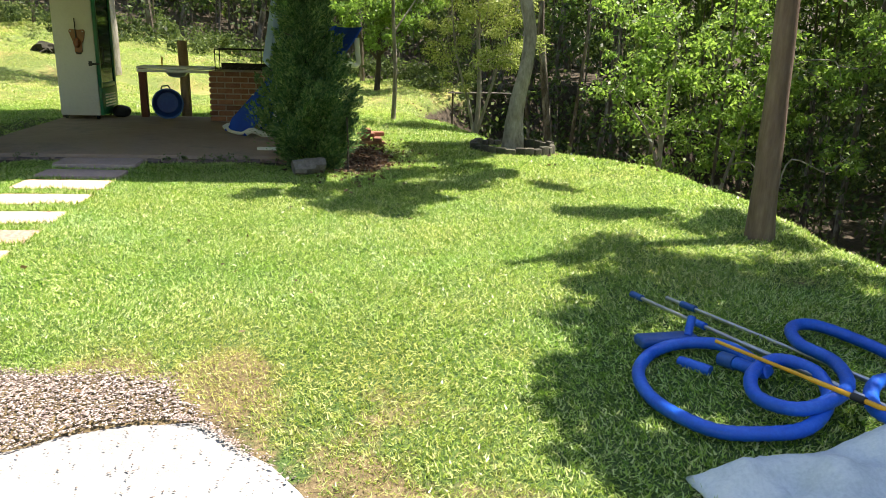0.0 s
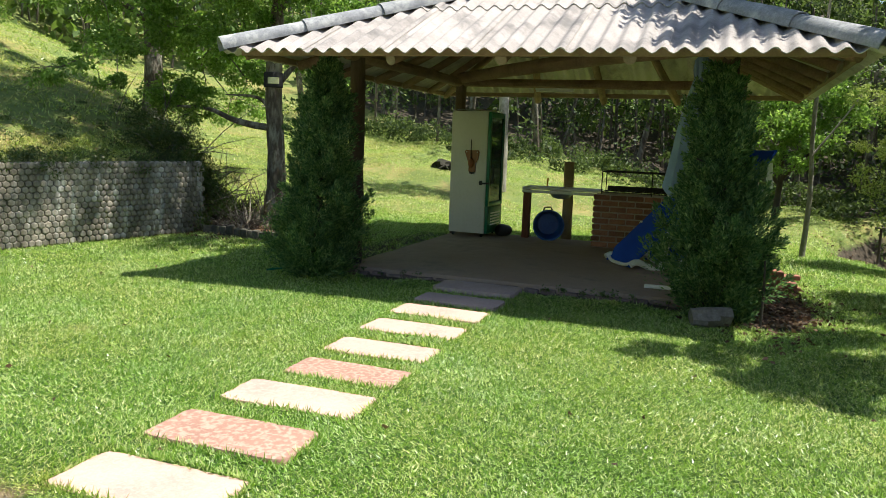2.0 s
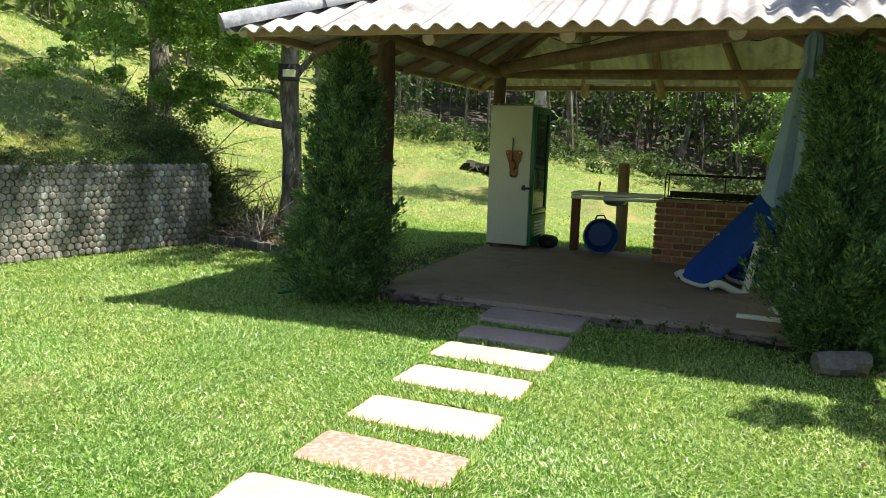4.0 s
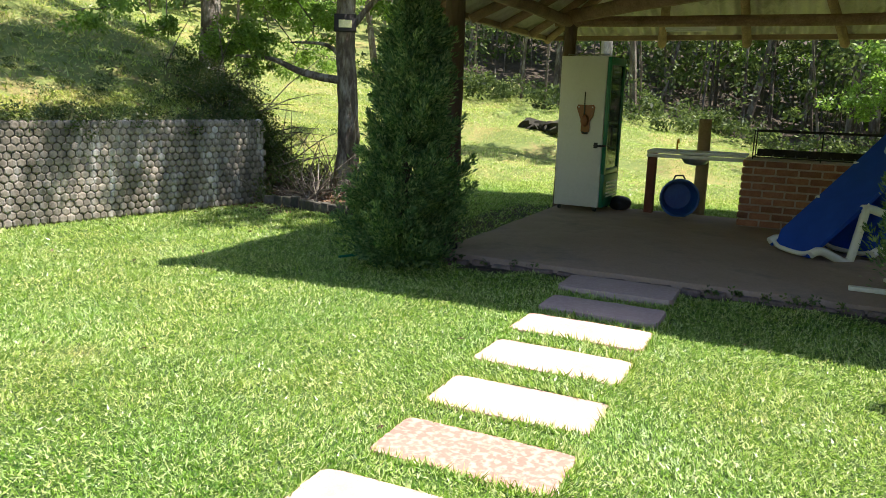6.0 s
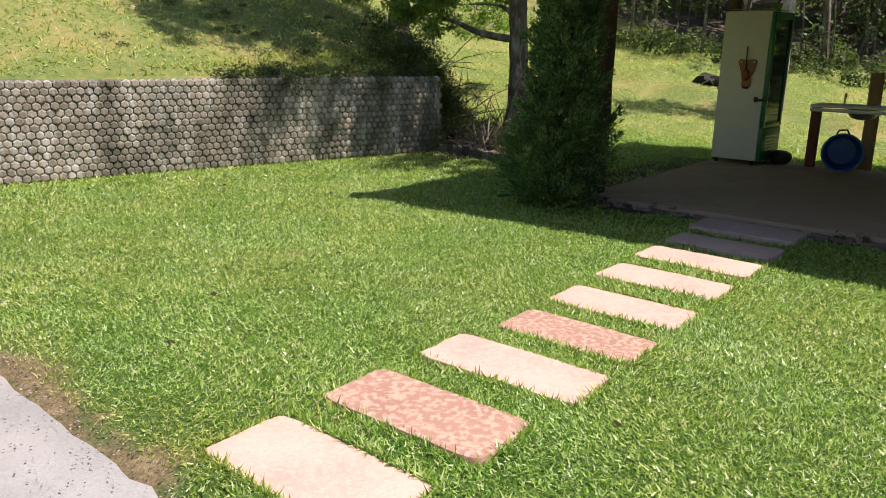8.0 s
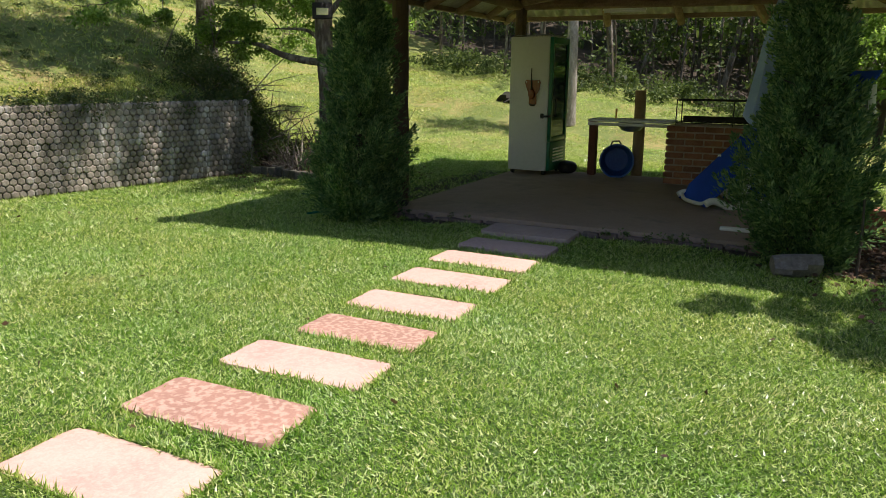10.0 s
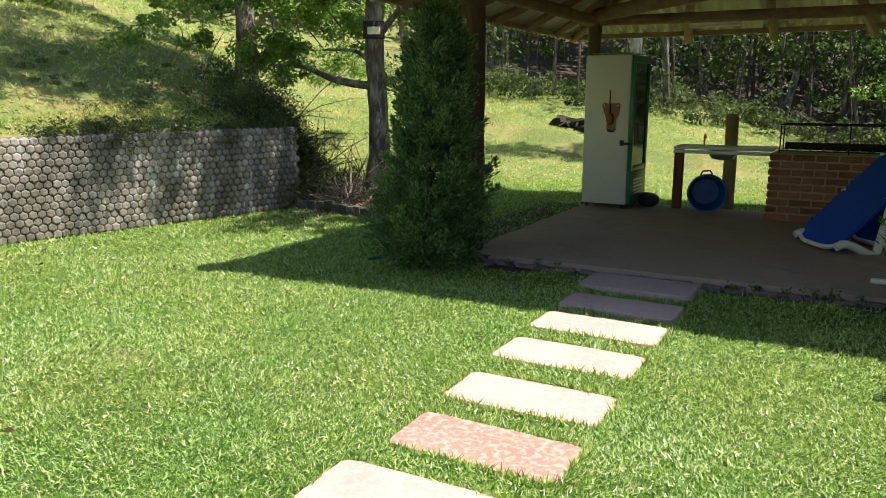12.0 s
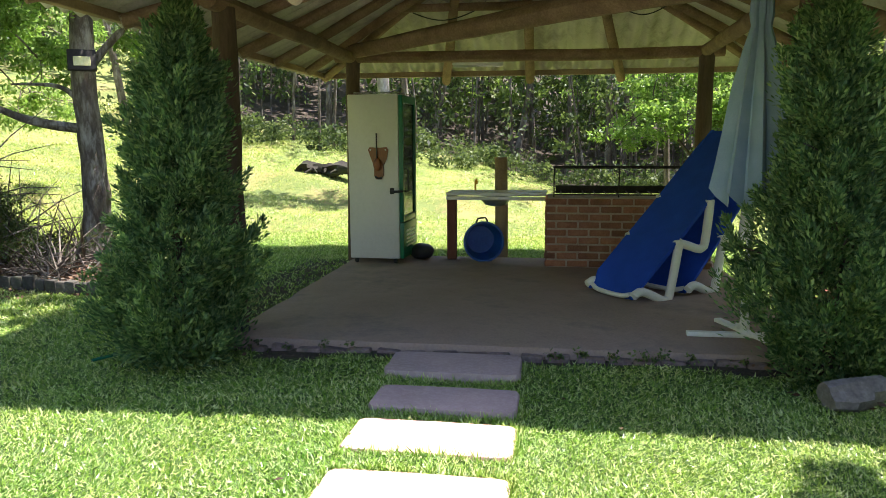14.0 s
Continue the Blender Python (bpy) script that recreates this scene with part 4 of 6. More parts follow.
for u0, u1 in ((-1.0, -0.3), (0.5, 1.2), (1.3, 1.8)):
    bm = bmesh.new()
    z = roof_z(0.3, 3.5, 0.25)
    tube(bm, [(u0 + (u1 - u0) * k / 10, 3.5, z - 0.09 * math.sin(math.pi * k / 10)) for k in range(11)], 0.007, 6)
    tagged(part("roof_cable", bm, BLACK, None), "black electric cable sagging from the roof purlin", "cable", "cables under the roof")

# a black bag behind the fridge
bm = bmesh.new()
bmesh.ops.create_icosphere(bm, subdivisions=3, radius=1, matrix=Matrix.Translation((-0.98, 3.80, FLOOR + 0.085)) @ Matrix.Diagonal((0.15, 0.13, 0.10, 1)))
for v in bm.verts:
    v.co += v.normal * 0.03 * noise.noise(v.co * 9)
    v.co.z = max(v.co.z, FLOOR)
tagged(part("rubbish_bag", bm, BLACK, None), "crumpled black bag on the floor beside the fridge", "bag")


# ---- plants ----
def fibonacci(n):
    k = np.arange(n) + 0.5
    z = 1 - 2 * k / n
    a = np.pi * (1 + 5 ** 0.5) * k
    r = np.sqrt(1 - z * z)
    return np.stack([r * np.cos(a), r * np.sin(a), z], -1)


def clumps(rng, centres, radii, per, flat=0.7):
    """Leaf places and directions in round clumps, denser towards the outside."""
    c = np.repeat(np.asarray(centres, float), per, 0)
    r = np.repeat(np.asarray(radii, float), per)[:, None]
    d = unit(rng.normal(size=c.shape))
    p = c + d * r * (rng.uniform(0, 1, (len(c), 1)) ** 0.45) * np.array([1, 1, flat])
    return p, unit(d + rng.normal(size=c.shape) * 0.7 + np.array([0, 0, -0.25]))


def tree(name, base, trunk, radii, limbs, clump_list, bark, leaf, label, seed=0, per=220, leaf_size=0.09, twigs=3, group=""):
    """trunk: points above the base; limbs: lists of points; clump_list: x, y, z, radius, all from the base."""
    rng = np.random.default_rng(seed)
    o = thing(name, base, label, "tree", group)
    bm = bmesh.new()
    pts = curve_points(trunk, 4)
    rr = np.interp(np.linspace(0, 1, len(pts)), np.linspace(0, 1, len(radii)), radii)
    tube(bm, pts, list(rr), 12, wobble=0.16, seed=seed)
    part("trunk", bm, bark, o)
    wood = list(pts)
    for limb in limbs:
        bm = bmesh.new()
        lp = curve_points(limb[:-1], 5)
        wood += lp[2:]
        tube(bm, lp, [limb[-1] * (1 - 0.75 * k / (len(lp) - 1)) for k in range(len(lp))], 8, wobble=0.2, seed=seed + 1)
        part("limb", bm, bark, o)
    if clump_list:
        cl = np.array(clump_list, float)
        sub_c, sub_r = [], []
        for x, y, z, r in cl:
            n = max(5, int(18 * r * r * 3))
            d = unit(rng.normal(size=(n, 3))) * (rng.uniform(0.25, 1, (n, 1)) ** 0.5) * r * np.array([1, 1, 0.75])
            sub_c.append(np.array([x, y, z]) + d)
            sub_r.append(rng.uniform(0.13, 0.34, n) * min(1.3, 0.5 + r * 0.5))
        sub_c, sub_r = np.concatenate(sub_c), np.concatenate(sub_r)
        p, d = clumps(rng, sub_c, sub_r * 1.2, per, 0.68)
        me = leaf_mesh("crown", p, d, rng.uniform(0.6, 1.25, len(p)) * leaf_size, leaf, rng, 0.5)
        crown = new("crown", me)
        crown.parent = o
        if twigs:
            bm = bmesh.new()
            for c in sorted(cl.tolist(), key=lambda c: min((q - Vector(c[:3])).length for q in pts)):
                tip = Vector(c[:3])
                start = min(wood, key=lambda q: (q - tip).length)
                span = (tip - start).length
                way = curve_points([start, start.lerp(tip, 0.35) + Vector(rng.normal(size=3)) * 0.13 * span + Vector((0, 0, 0.1 * span)), start.lerp(tip, 0.7) + Vector(rng.normal(size=3)) * 0.1 * span, tip], 4)
                thick = 0.006 + 0.009 * min(1.5, span)
                tube(bm, way, [thick * (1 - 0.75 * k / (len(way) - 1)) for k in range(len(way))], 5)
                wood += way[3:]
                for _ in range(twigs):
                    end = tip + Vector(rng.normal(size=3)) * float(c[3]) * 0.6
                    tube(bm, [way[-5].lerp(tip, float(rng.uniform())), way[-1].lerp(end, 0.5) + Vector(rng.normal(size=3)) * 0.04, end], [0.006, 0.004, 0.002], 4)
            tagged(part("branching", bm, bark, o), kind="stuff")
    return o


def cypress(x, y, h, w, seed, label, profile, drift=0.0):
    """A columnar conifer: feathery upswept plumes of scale leaves round a stem."""
    rng = np.random.default_rng(seed)
    z0 = height(x, y)
    o = thing("cypress_shrub", (x, y, z0), label, "shrub", "cypresses at the pavilion posts")
    bm = bmesh.new()
    tube(bm, [(0, 0, -0.05), (0.02, 0, h * 0.4), (drift * 0.6, 0.02, h * 0.92)], [0.05, 0.035, 0.008], 10, wobble=0.15)
    part("trunk", bm, BARK_DARK, o)
    n = 620
    u = rng.uniform(0.0, 1, n) ** 0.95
    a = rng.uniform(0, 2 * np.pi, n)
    prof = np.interp(u, np.linspace(0, 1, len(profile)), profile) * w * 0.5
    lump = 1 + 0.16 * np.sin(3 * a + 11 * u + seed) + 0.18 * np.sin(5 * a - 23 * u + seed * 2)
    rad = prof * lump * rng.uniform(0.3, 1.1, n) ** 0.6
    length = rng.uniform(0.14, 0.40, (n, 1, 1)) * (0.6 + 0.5 * (prof / (w * 0.5)))[:, None, None]
    tip = np.stack([rad * np.cos(a) + drift * u, rad * np.sin(a), 0.05 + u * h * 0.97], -1)
    out = unit(np.stack([np.cos(a), np.sin(a), rng.uniform(0.5, 1.6, n)], -1) + rng.normal(size=(n, 3)) * 0.3)
    bend = np.array([0, 0, 1.0]) * rng.uniform(-0.1, 0.5, (n, 1))
    per = 160
    t = rng.uniform(0, 1, (n, per, 1)) ** 0.8
    fan = rng.normal(size=(n, per, 3)) * 0.042 * (0.15 + np.sin(np.pi * np.clip(t, 0, 1) ** 0.6)) * length * 3.6
    p = (tip[:, None] + out[:, None] * length * (t - 0.65) + bend[:, None] * length * t * t * 0.6 + fan).reshape(-1, 3)
    p[:, 2] = np.maximum(p[:, 2], 0.015)
    d = unit((out[:, None] + bend[:, None] * t + unit(fan) * 0.75 + rng.normal(size=(n, per, 3)) * 0.25).reshape(-1, 3))
    ob = new("foliage", leaf_mesh("foliage", p, d, rng.uniform(0.028, 0.062, len(p)), CYPRESS, rng, 0.3, 0.1))
    ob.parent = o
    bm = bmesh.new()
    for k in range(60):
        i = rng.integers(n)
        end = Vector(tip[i])
        tube(bm, [(drift * u[i] * 0.6, 0, max(0.05, end.z - 0.25)), end * 0.92], [0.012, 0.004], 5)
    tagged(part("inner_branching", bm, BARK_DARK, o), kind="stuff")


cypress(-1.93, -0.42, 2.40, 0.92, 3, "dark green feathery cypress beside the pavilion post", [0.7, 0.95, 1.0, 0.98, 0.88, 0.72, 0.62, 0.6, 0.55, 0.4, 0.12], 0.12)
cypress(2.40, -0.30, 2.34, 0.96, 8, "blue-green feathery cypress at the pavilion corner", [0.6, 0.9, 1.05, 1.05, 0.95, 0.72, 0.6, 0.56, 0.5, 0.4, 0.15], -0.16)


# ---- retaining wall of hexagonal blocks ----
def wall_point(s):
    left = s
    for (ax, ay), (bx, by) in zip(WALL[::-1], WALL[-2::-1]):
        L = math.hypot(bx - ax, by - ay)
        if left <= L:
            u = left / L
            return ax + (bx - ax) * u, ay + (by - ay) * u, math.atan2(ay - by, ax - bx)
        left -= L
    return None


bm = bmesh.new()
ring_f, ring_b = [], []
s = 0.0
while wall_point(s):
    x, y, a = wall_point(s)
    nx, ny = -math.sin(a), math.cos(a)
    ring_f.append((x + nx * 0.02, y + ny * 0.02))
    ring_b.append((x + nx * 0.36, y + ny * 0.36))
    s += 0.25
verts = [[bm.verts.new((px, py, z)) for (px, py) in r] for r, z in ((ring_f, -0.3), (ring_f, WALL_TOP - 0.02), (ring_b, WALL_TOP - 0.02), (ring_b, -0.3))]
for a, b in zip(verts, verts[1:]):
    for k in range(len(ring_f) - 1):
        bm.faces.new((a[k], a[k + 1], b[k + 1], b[k]))
for k in (0, -1):
    bm.faces.new([v[k] for v in verts])
bmesh.ops.recalc_face_normals(bm, faces=bm.faces)
wall = tagged(part("wall_west", bm, MORTAR, None, smooth=False), "grey retaining wall stacked from weathered hexagonal concrete blocks", "retaining wall", kind="structure")

# ---- edging stones ----
def edging(name, places, label, hgt=0.16):
    e = thing(name, (places[0][0], places[0][1], height(*places[0][:2])), label, "edging")
    for i, (x, y, turn) in enumerate(places):
        bm = bmesh.new()
        r = random.Random(i * 7 + len(places))
        box(bm, (r.uniform(0.11, 0.16), r.uniform(0.06, 0.09), hgt * r.uniform(1.5, 1.9)), (x - places[0][0], y - places[0][1], hgt * r.uniform(0.1, 0.3)), Matrix.Rotation(turn + r.uniform(-0.15, 0.15), 4, "Z") @ Matrix.Rotation(r.uniform(-0.08, 0.08), 4, "X"), 0.018, 2)
        part("edging_stone", bm, EDGE_STONE, e)


ring = [(5.02 + 0.56 * math.cos(a), 1.22 + 0.5 * math.sin(a), a + math.pi / 2) for a in np.linspace(0, 2 * math.pi, 28, endpoint=False)]
edging("tree_ring", ring, "ring of mossy grey stones round a tree", 0.14)
row = [(-5.15 + 0.145 * k, 1.72 - 0.018 * k + 0.06 * math.sin(k * 0.5), -0.1) for k in range(15)]
edging("bed_edging", row, "low row of dark mossy stones edging the bank", 0.13)

r = random.Random(4)
x, places = -1.72, []
while x < 2.45:
    places.append((x, -0.05 + r.uniform(-0.012, 0.012), r.uniform(-0.06, 0.06)))
    x += r.uniform(0.17, 0.23)
kerb = thing("floor_edging", (places[0][0], places[0][1], height(places[0][0], places[0][1])), "row of dark worn bricks along the floor's front edge", "edging")
for x, y, turn in places:
    bm = bmesh.new()
    box(bm, (r.uniform(0.15, 0.19), r.uniform(0.06, 0.085), 0.12), (x - places[0][0], y - places[0][1], r.uniform(-0.022, -0.006)), Matrix.Rotation(turn, 4, "Z") @ Matrix.Rotation(r.uniform(-0.08, 0.08), 4, "Y"), 0.012, 2)
    part("edging_brick", bm, OLD_BRICK, kerb)

# ---- small things on the lawn ----
bm = bmesh.new()
p0, p1 = Vector((2.17, -0.82, height(2.17, -0.82) + 0.075)), Vector((2.50, -0.70, height(2.5, -0.7) + 0.085))
tube(bm, [p0, p0.lerp(p1, 0.33), p0.lerp(p1, 0.66), p1], [0.07, 0.098, 0.092, 0.078], 16, wobble=0.55)
tagged(part("cut_log", bm, CUT_LOG, None), "short weathered grey log lying beside a cypress", "log")

stack_r = random.Random(9)
for k in range(7):
    bm = bmesh.new()
    box(bm, (0.23, 0.11, 0.055), (0, 0, 0), bevel=0.005, segments=1)
    ob = part("loose_brick", bm, BRICK, None)
    x, y = 2.98 + 0.15 * (k % 2) + stack_r.uniform(-0.01, 0.01), 1.5 + 0.13 * (k % 3 == 2)
    ob.matrix_world = pose(x, y, height(x, y) + 0.03 + 0.058 * (k // 2), 0, 0, 8 + stack_r.uniform(-5, 5) + 90 * (k // 2 % 2))
    tagged(ob, "old red brick in a small stack on bare soil", "brick", "bricks stacked behind the cypress")

bm = bmesh.new()
z = height(2.76, -0.55)
tube(bm, [(2.76, -0.55, z - 0.05), (2.765, -0.55, z + 0.3), (2.75, -0.54, z + 0.62)], [0.014, 0.012, 0.008], 8, wobble=0.1)
tagged(part("wooden_stake", bm, BARK_DARK, None), "thin brown stake in the leaf litter", "stake")

bm = bmesh.new()
z = height(-2.4, -0.45) + 0.035
tube(bm, [(-2.50, -0.58, z), (-2.40, -0.44, z + 0.01), (-2.26, -0.27, z + 0.02)], 0.012, 8)
tagged(part("garden_cane", bm, GREEN_PAINT, None), "short green plastic cane in the grass", "cane")

bm = bmesh.new()
bmesh.ops.create_icosphere(bm, subdivisions=3, radius=1, matrix=Matrix.Translation((-1.72, 0.16, FLOOR + 0.03)) @ Matrix.Diagonal((0.06, 0.05, 0.045, 1)))
for v in bm.verts:
    v.co += v.normal * 0.012 * noise.noise(v.co * 20)
tagged(part("dark_stone", bm, BLACK, None), "small dark stone on the floor's edge", "stone")

# pool hose, poles and sack
def on_lawn(x, y, up):
    return (x, y, height(x, y) + 0.03 + up)


hose = thing("pool_hose", on_lawn(4.6, -6.1, -0.03), "bright blue pool vacuum hose lying in loose coils", "hose")
base = Vector(hose.location)
coil = [(4.60, -5.98, 0.03), (4.66, -6.14, 0.05), (4.62, -5.84, 0.05), (4.46, -5.70, 0.03), (4.28, -5.74, 0.02), (4.14, -5.95, 0.02), (4.12, -6.22, 0.02), (4.24, -6.48, 0.03), (4.42, -6.56, 0.03), (4.62, -6.55, 0.03), (4.78, -6.42, 0.06), (4.84, -6.22, 0.07), (4.74, -6.08, 0.07), (4.58, -6.16, 0.06), (4.52, -6.34, 0.05), (4.62, -6.5, 0.08), (4.85, -6.42, 0.10), (5.0, -6.12, 0.06), (4.98, -5.86, 0.03), (5.06, -5.66, 0.03), (5.22, -5.62, 0.03), (5.42, -5.80, 0.03), (5.5, -6.1, 0.03), (5.35, -6.32, 0.05), (5.05, -6.36, 0.10), (4.88, -6.55, 0.10), (4.86, -6.8, 0.16), (5.05, -7.0, 0.14), (5.4, -6.9, 0.05), (5.7, -6.5, 0.03)]
bm = bmesh.new()
pts = curve_points([Vector(on_lawn(*p)) - base + Vector((0.06, 0, 0)) for p in coil], 9)
tube(bm, pts, [0.030 + 0.0016 * (k % 2) for k in range(len(pts))], 12)
part("hose", bm, BLUE_HOSE, hose)
for i in (0, -1):
    bm = bmesh.new()
    tube(bm, [pts[i], pts[i] + (pts[i] - pts[1 if i == 0 else -2]).normalized() * 0.09], 0.037, 14)
    part("cuff", bm, BLUE_TUB, hose, "dark blue hose cuff")


def pole(a, b, r, mat, words, sleeves=()):
    a, b = Vector(on_lawn(*a)), Vector(on_lawn(*b))
    o = thing("telescopic_pole", a, words, "pole", "pool cleaning poles")
    bm = bmesh.new()
    tube(bm, [Vector(), (b - a) * 0.45, (b - a) * 0.451, b - a], [r * 0.8, r * 0.8, r, r], 12)
    part("shaft", bm, mat, o)
    for u, colour in sleeves:
        bm = bmesh.new()
        tube(bm, [(b - a) * u, (b - a) * (u + 0.05)], r * 1.45, 12)
        part("sleeve", bm, colour, o)


pole((4.56, -4.86, 0.0), (5.05, -6.95, 0.16), 0.014, STEEL, "silver telescopic pool pole across a blue hose", ((0.0, BLUE_TUB), (0.27, BLUE_HOSE)))
pole((4.74, -4.96, 0.01), (5.42, -7.1, 0.10), 0.014, STEEL, "silver telescopic pool pole with a blue sleeve", ((0.06, BLUE_TUB),))
pole((4.61, -5.86, 0.09), (5.0, -6.95, 0.19), 0.011, YELLOW, "yellow pole with a black sleeve over a blue hose", ((0.62, BLACK),))

head = thing("pool_vacuum_head", on_lawn(4.48, -5.60, -0.02), "dark blue pool vacuum head in the grass", "vacuum head")
bm = bmesh.new()
box(bm, (0.33, 0.11, 0.055), (0, 0, 0.03), Matrix.Rotation(radians(6), 4, "Z"), 0.02, 3)
part("body", bm, BLUE_TUB, head)
bm = bmesh.new()
tube(bm, [(0.11, 0.0, 0.05), (0.15, 0.06, 0.13)], 0.022, 10)
part("swivel", bm, BLUE_HOSE, head)
bm = bmesh.new()
tube(bm, [(-0.02, -0.22, 0.01), (0.02, -0.30, 0.02), (0.07, -0.36, 0.02)], 0.028, 10)
part("hose_stub", bm, BLUE_HOSE, head)

bm = bmesh.new()
bmesh.ops.create_grid(bm, x_segments=44, y_segments=32, size=0.5, matrix=Matrix.Translation((4.82, -7.0, 0)) @ Matrix.Rotation(radians(8), 4, "Z") @ Matrix.Diagonal((1.36, 0.74, 1, 1)))
inv = (Matrix.Translation((4.82, -7.0, 0)) @ Matrix.Rotation(radians(8), 4, "Z")).inverted()
for v in bm.verts:
    q = inv @ v.co
    rim = max(abs(q.x) / 0.68, abs(q.y) / 0.37)
    v.co.z = height(v.co.x, v.co.y) + 0.015 + 0.17 * (1 - min(1, rim) ** 4) * (0.75 + 0.5 * noise.noise(v.co * 5)) + 0.02 * noise.noise(v.co * 16)
ob = part("plastic_sack", bm, SACK, None)
solid = ob.modifiers.new("thick", "SOLIDIFY")
solid.thickness = 0.006
tagged(ob, "crumpled white and pale blue plastic sack on the grass", "sack")

# floodlight on its tree
lamp = thing("floodlight", pose(-5.03, 3.34, 2.42, 0, 0, 33), "black square floodlight with a yellow lamp face, fixed to a tree", "floodlight")
bm = bmesh.new()
box(bm, (0.32, 0.06, 0.26), (0, 0, 0), Matrix.Rotation(radians(-14), 4, "X"), 0.012, 2)
part("housing", bm, IRON, lamp)
bm = bmesh.new()
box(bm, (0.19, 0.012, 0.115), (0.0, -0.037, -0.012), Matrix.Rotation(radians(-14), 4, "X"), 0.004, 1)
part("lens", bm, surface("yellow_lens", (0.5, 0.5, 0.2), (0.62, 0.6, 0.28), (0.7, 0.7, 0.4), 8, 40, 0.25, 0.05), lamp, "pale yellow lens")
bm = bmesh.new()
tube(bm, [(0, 0.02, -0.02), (0, 0.10, -0.03), (0, 0.18, -0.02)], 0.018, 8)
part("bracket", bm, IRON, lamp)

# ---- trees that stand alone ----
def at(x, y, sink=0.05):
    return (x, y, height(x, y) - sink)


tree("bank_tree", at(-5.2, 3.62), [(0, 0, 0), (0.06, -0.02, 0.7), (0.03, 0, 1.6), (0.02, -0.05, 2.5), (0.1, 0, 4.2)], [0.33, 0.21, 0.17, 0.155, 0.15, 0.145, 0.14, 0.12, 0.08],
     [[(-0.02, 0, 1.72), (-0.55, -0.3, 1.82), (-1.05, -0.45, 2.02), (-1.6, -0.6, 2.05), 0.07], [(0, 0, 1.95), (-0.4, 0.1, 2.25), (-1.1, 0.1, 2.3), 0.045], [(0, 0, 2.4), (0.5, 0.2, 3.0), (1.3, 0.4, 3.6), 0.06], [(0.08, 0, 3.6), (0.9, -0.6, 4.2), (2.2, -1.4, 4.6), (3.8, -2.0, 4.8), 0.06]],
     [(1.2 + 0.42 * k, -1.3 - 0.1 * k + 0.45 * math.sin(k * 2.3), 4.5 + 0.2 * (k % 2), 0.3 + 0.08 * (k % 3)) for k in range(9)] + [(-0.5 + 0.5 * (k % 4), -1.7 + 0.75 * (k // 4), 4.9 + 0.25 * (k % 2), 0.5) for k in range(16)] + [(-1.5, -0.4, 2.15, 0.45), (-0.8, 0.3, 2.6, 0.5), (-2.1, -0.2, 2.3, 0.5), (0.6, 0.5, 3.0, 0.6), (-0.6, -0.2, 3.4, 0.7), (0.5, 0.2, 4.0, 0.8), (1.3, 0.6, 3.5, 0.6), (-1.7, 0.4, 3.2, 0.7), (0.4, 1.2, 2.3, 0.5), (-1.9, -0.7, 3.6, 0.5), (0.9, -1.0, 4.4, 0.7), (0.7, -2.0, 4.7, 0.75), (0.4, -2.9, 4.6, 0.7), (0.3, -3.7, 4.8, 0.5), (-0.6, -2.4, 5.0, 0.6), (2.0, -1.7, 4.5, 0.5), (1.4, -1.1, 4.6, 0.5), (2.3, -2.4, 4.8, 0.5), (1.3, -2.1, 4.7, 0.45), (1.9, -0.6, 4.9, 0.5)],
     BARK, LEAF_BRIGHT, "rough grey-barked tree on the bank with bright leaves", 11, per=150, leaf_size=0.072)
HILL_SPRAYS = [(-7.1, 2.8, 1.9, 0.3), (-7.0, 3.6, 2.15, 0.35), (-7.0, 3.9, 1.65, 0.3), (-6.9, 4.6, 1.7, 0.3), (-7.0, 5.0, 2.0, 0.35), (-7.0, 5.8, 1.9, 0.35), (-7.2, 1.9, 2.05, 0.3), (-7.2, 1.3, 2.4, 0.35), (-7.0, 5.2, 2.8, 0.4), (-7.0, 4.2, 2.9, 0.4), (-7.0, 6.2, 3.1, 0.4), (-7.5, 0.8, 2.2, 0.3), (-7.3, 2.4, 2.7, 0.35)]
tree("hill_tree", at(-8.6, 4.4), [(0, 0, 0), (0.05, 0, 1.0), (-0.05, 0.1, 2.0), (0.1, 0, 3.4), (0, 0, 5.0)], [0.24, 0.18, 0.16, 0.13, 0.07],
     [[(0, 0, 2.0), (-0.7, -0.5, 2.5), (-1.7, -1.2, 2.9), 0.07], [(0, 0, 2.3), (0.8, -0.2, 3.0), (1.8, -0.4, 3.2), 0.07], [(0, 0, 1.6), (0.7, -0.6, 1.9), (1.5, -1.2, 1.7), 0.05]],
     [(-1.6, -1.3, 2.7, 0.7), (1.6, -0.6, 2.9, 0.8), (1.3, -1.2, 1.7, 0.55), (0.3, -0.8, 3.3, 0.9), (-0.8, 0.3, 3.8, 0.9), (-2.4, -1.9, 2.2, 0.6), (2.6, -0.6, 2.4, 0.6), (0.6, -1.8, 1.4, 0.5), (-3.0, -2.2, 1.6, 0.5), (0.9, 0.8, 4.4, 0.9), (-2.6, -0.8, 3.6, 0.8), (0.2, -1.6, 2.2, 0.5), (1.2, -1.5, 4.7, 0.9), (2.0, -3.0, 4.5, 0.9), (0.6, -3.4, 4.8, 0.8), (2.8, -1.6, 4.8, 0.8), (1.6, -4.2, 4.6, 0.6), (0, -2.4, 5.0, 0.8)] + [(1.2 + 0.75 * (k % 3), -4.3 + 0.62 * (k // 3), 4.3 + 0.2 * (k % 2), 0.62) for k in range(21)] + [(x + 8.6, y - 4.4, z - 1.45, r) for x, y, z, r in HILL_SPRAYS],
     BARK, LEAF_BRIGHT, "tree on the hillside above the wall with spreading leafy limbs", 12, per=110, leaf_size=0.07)
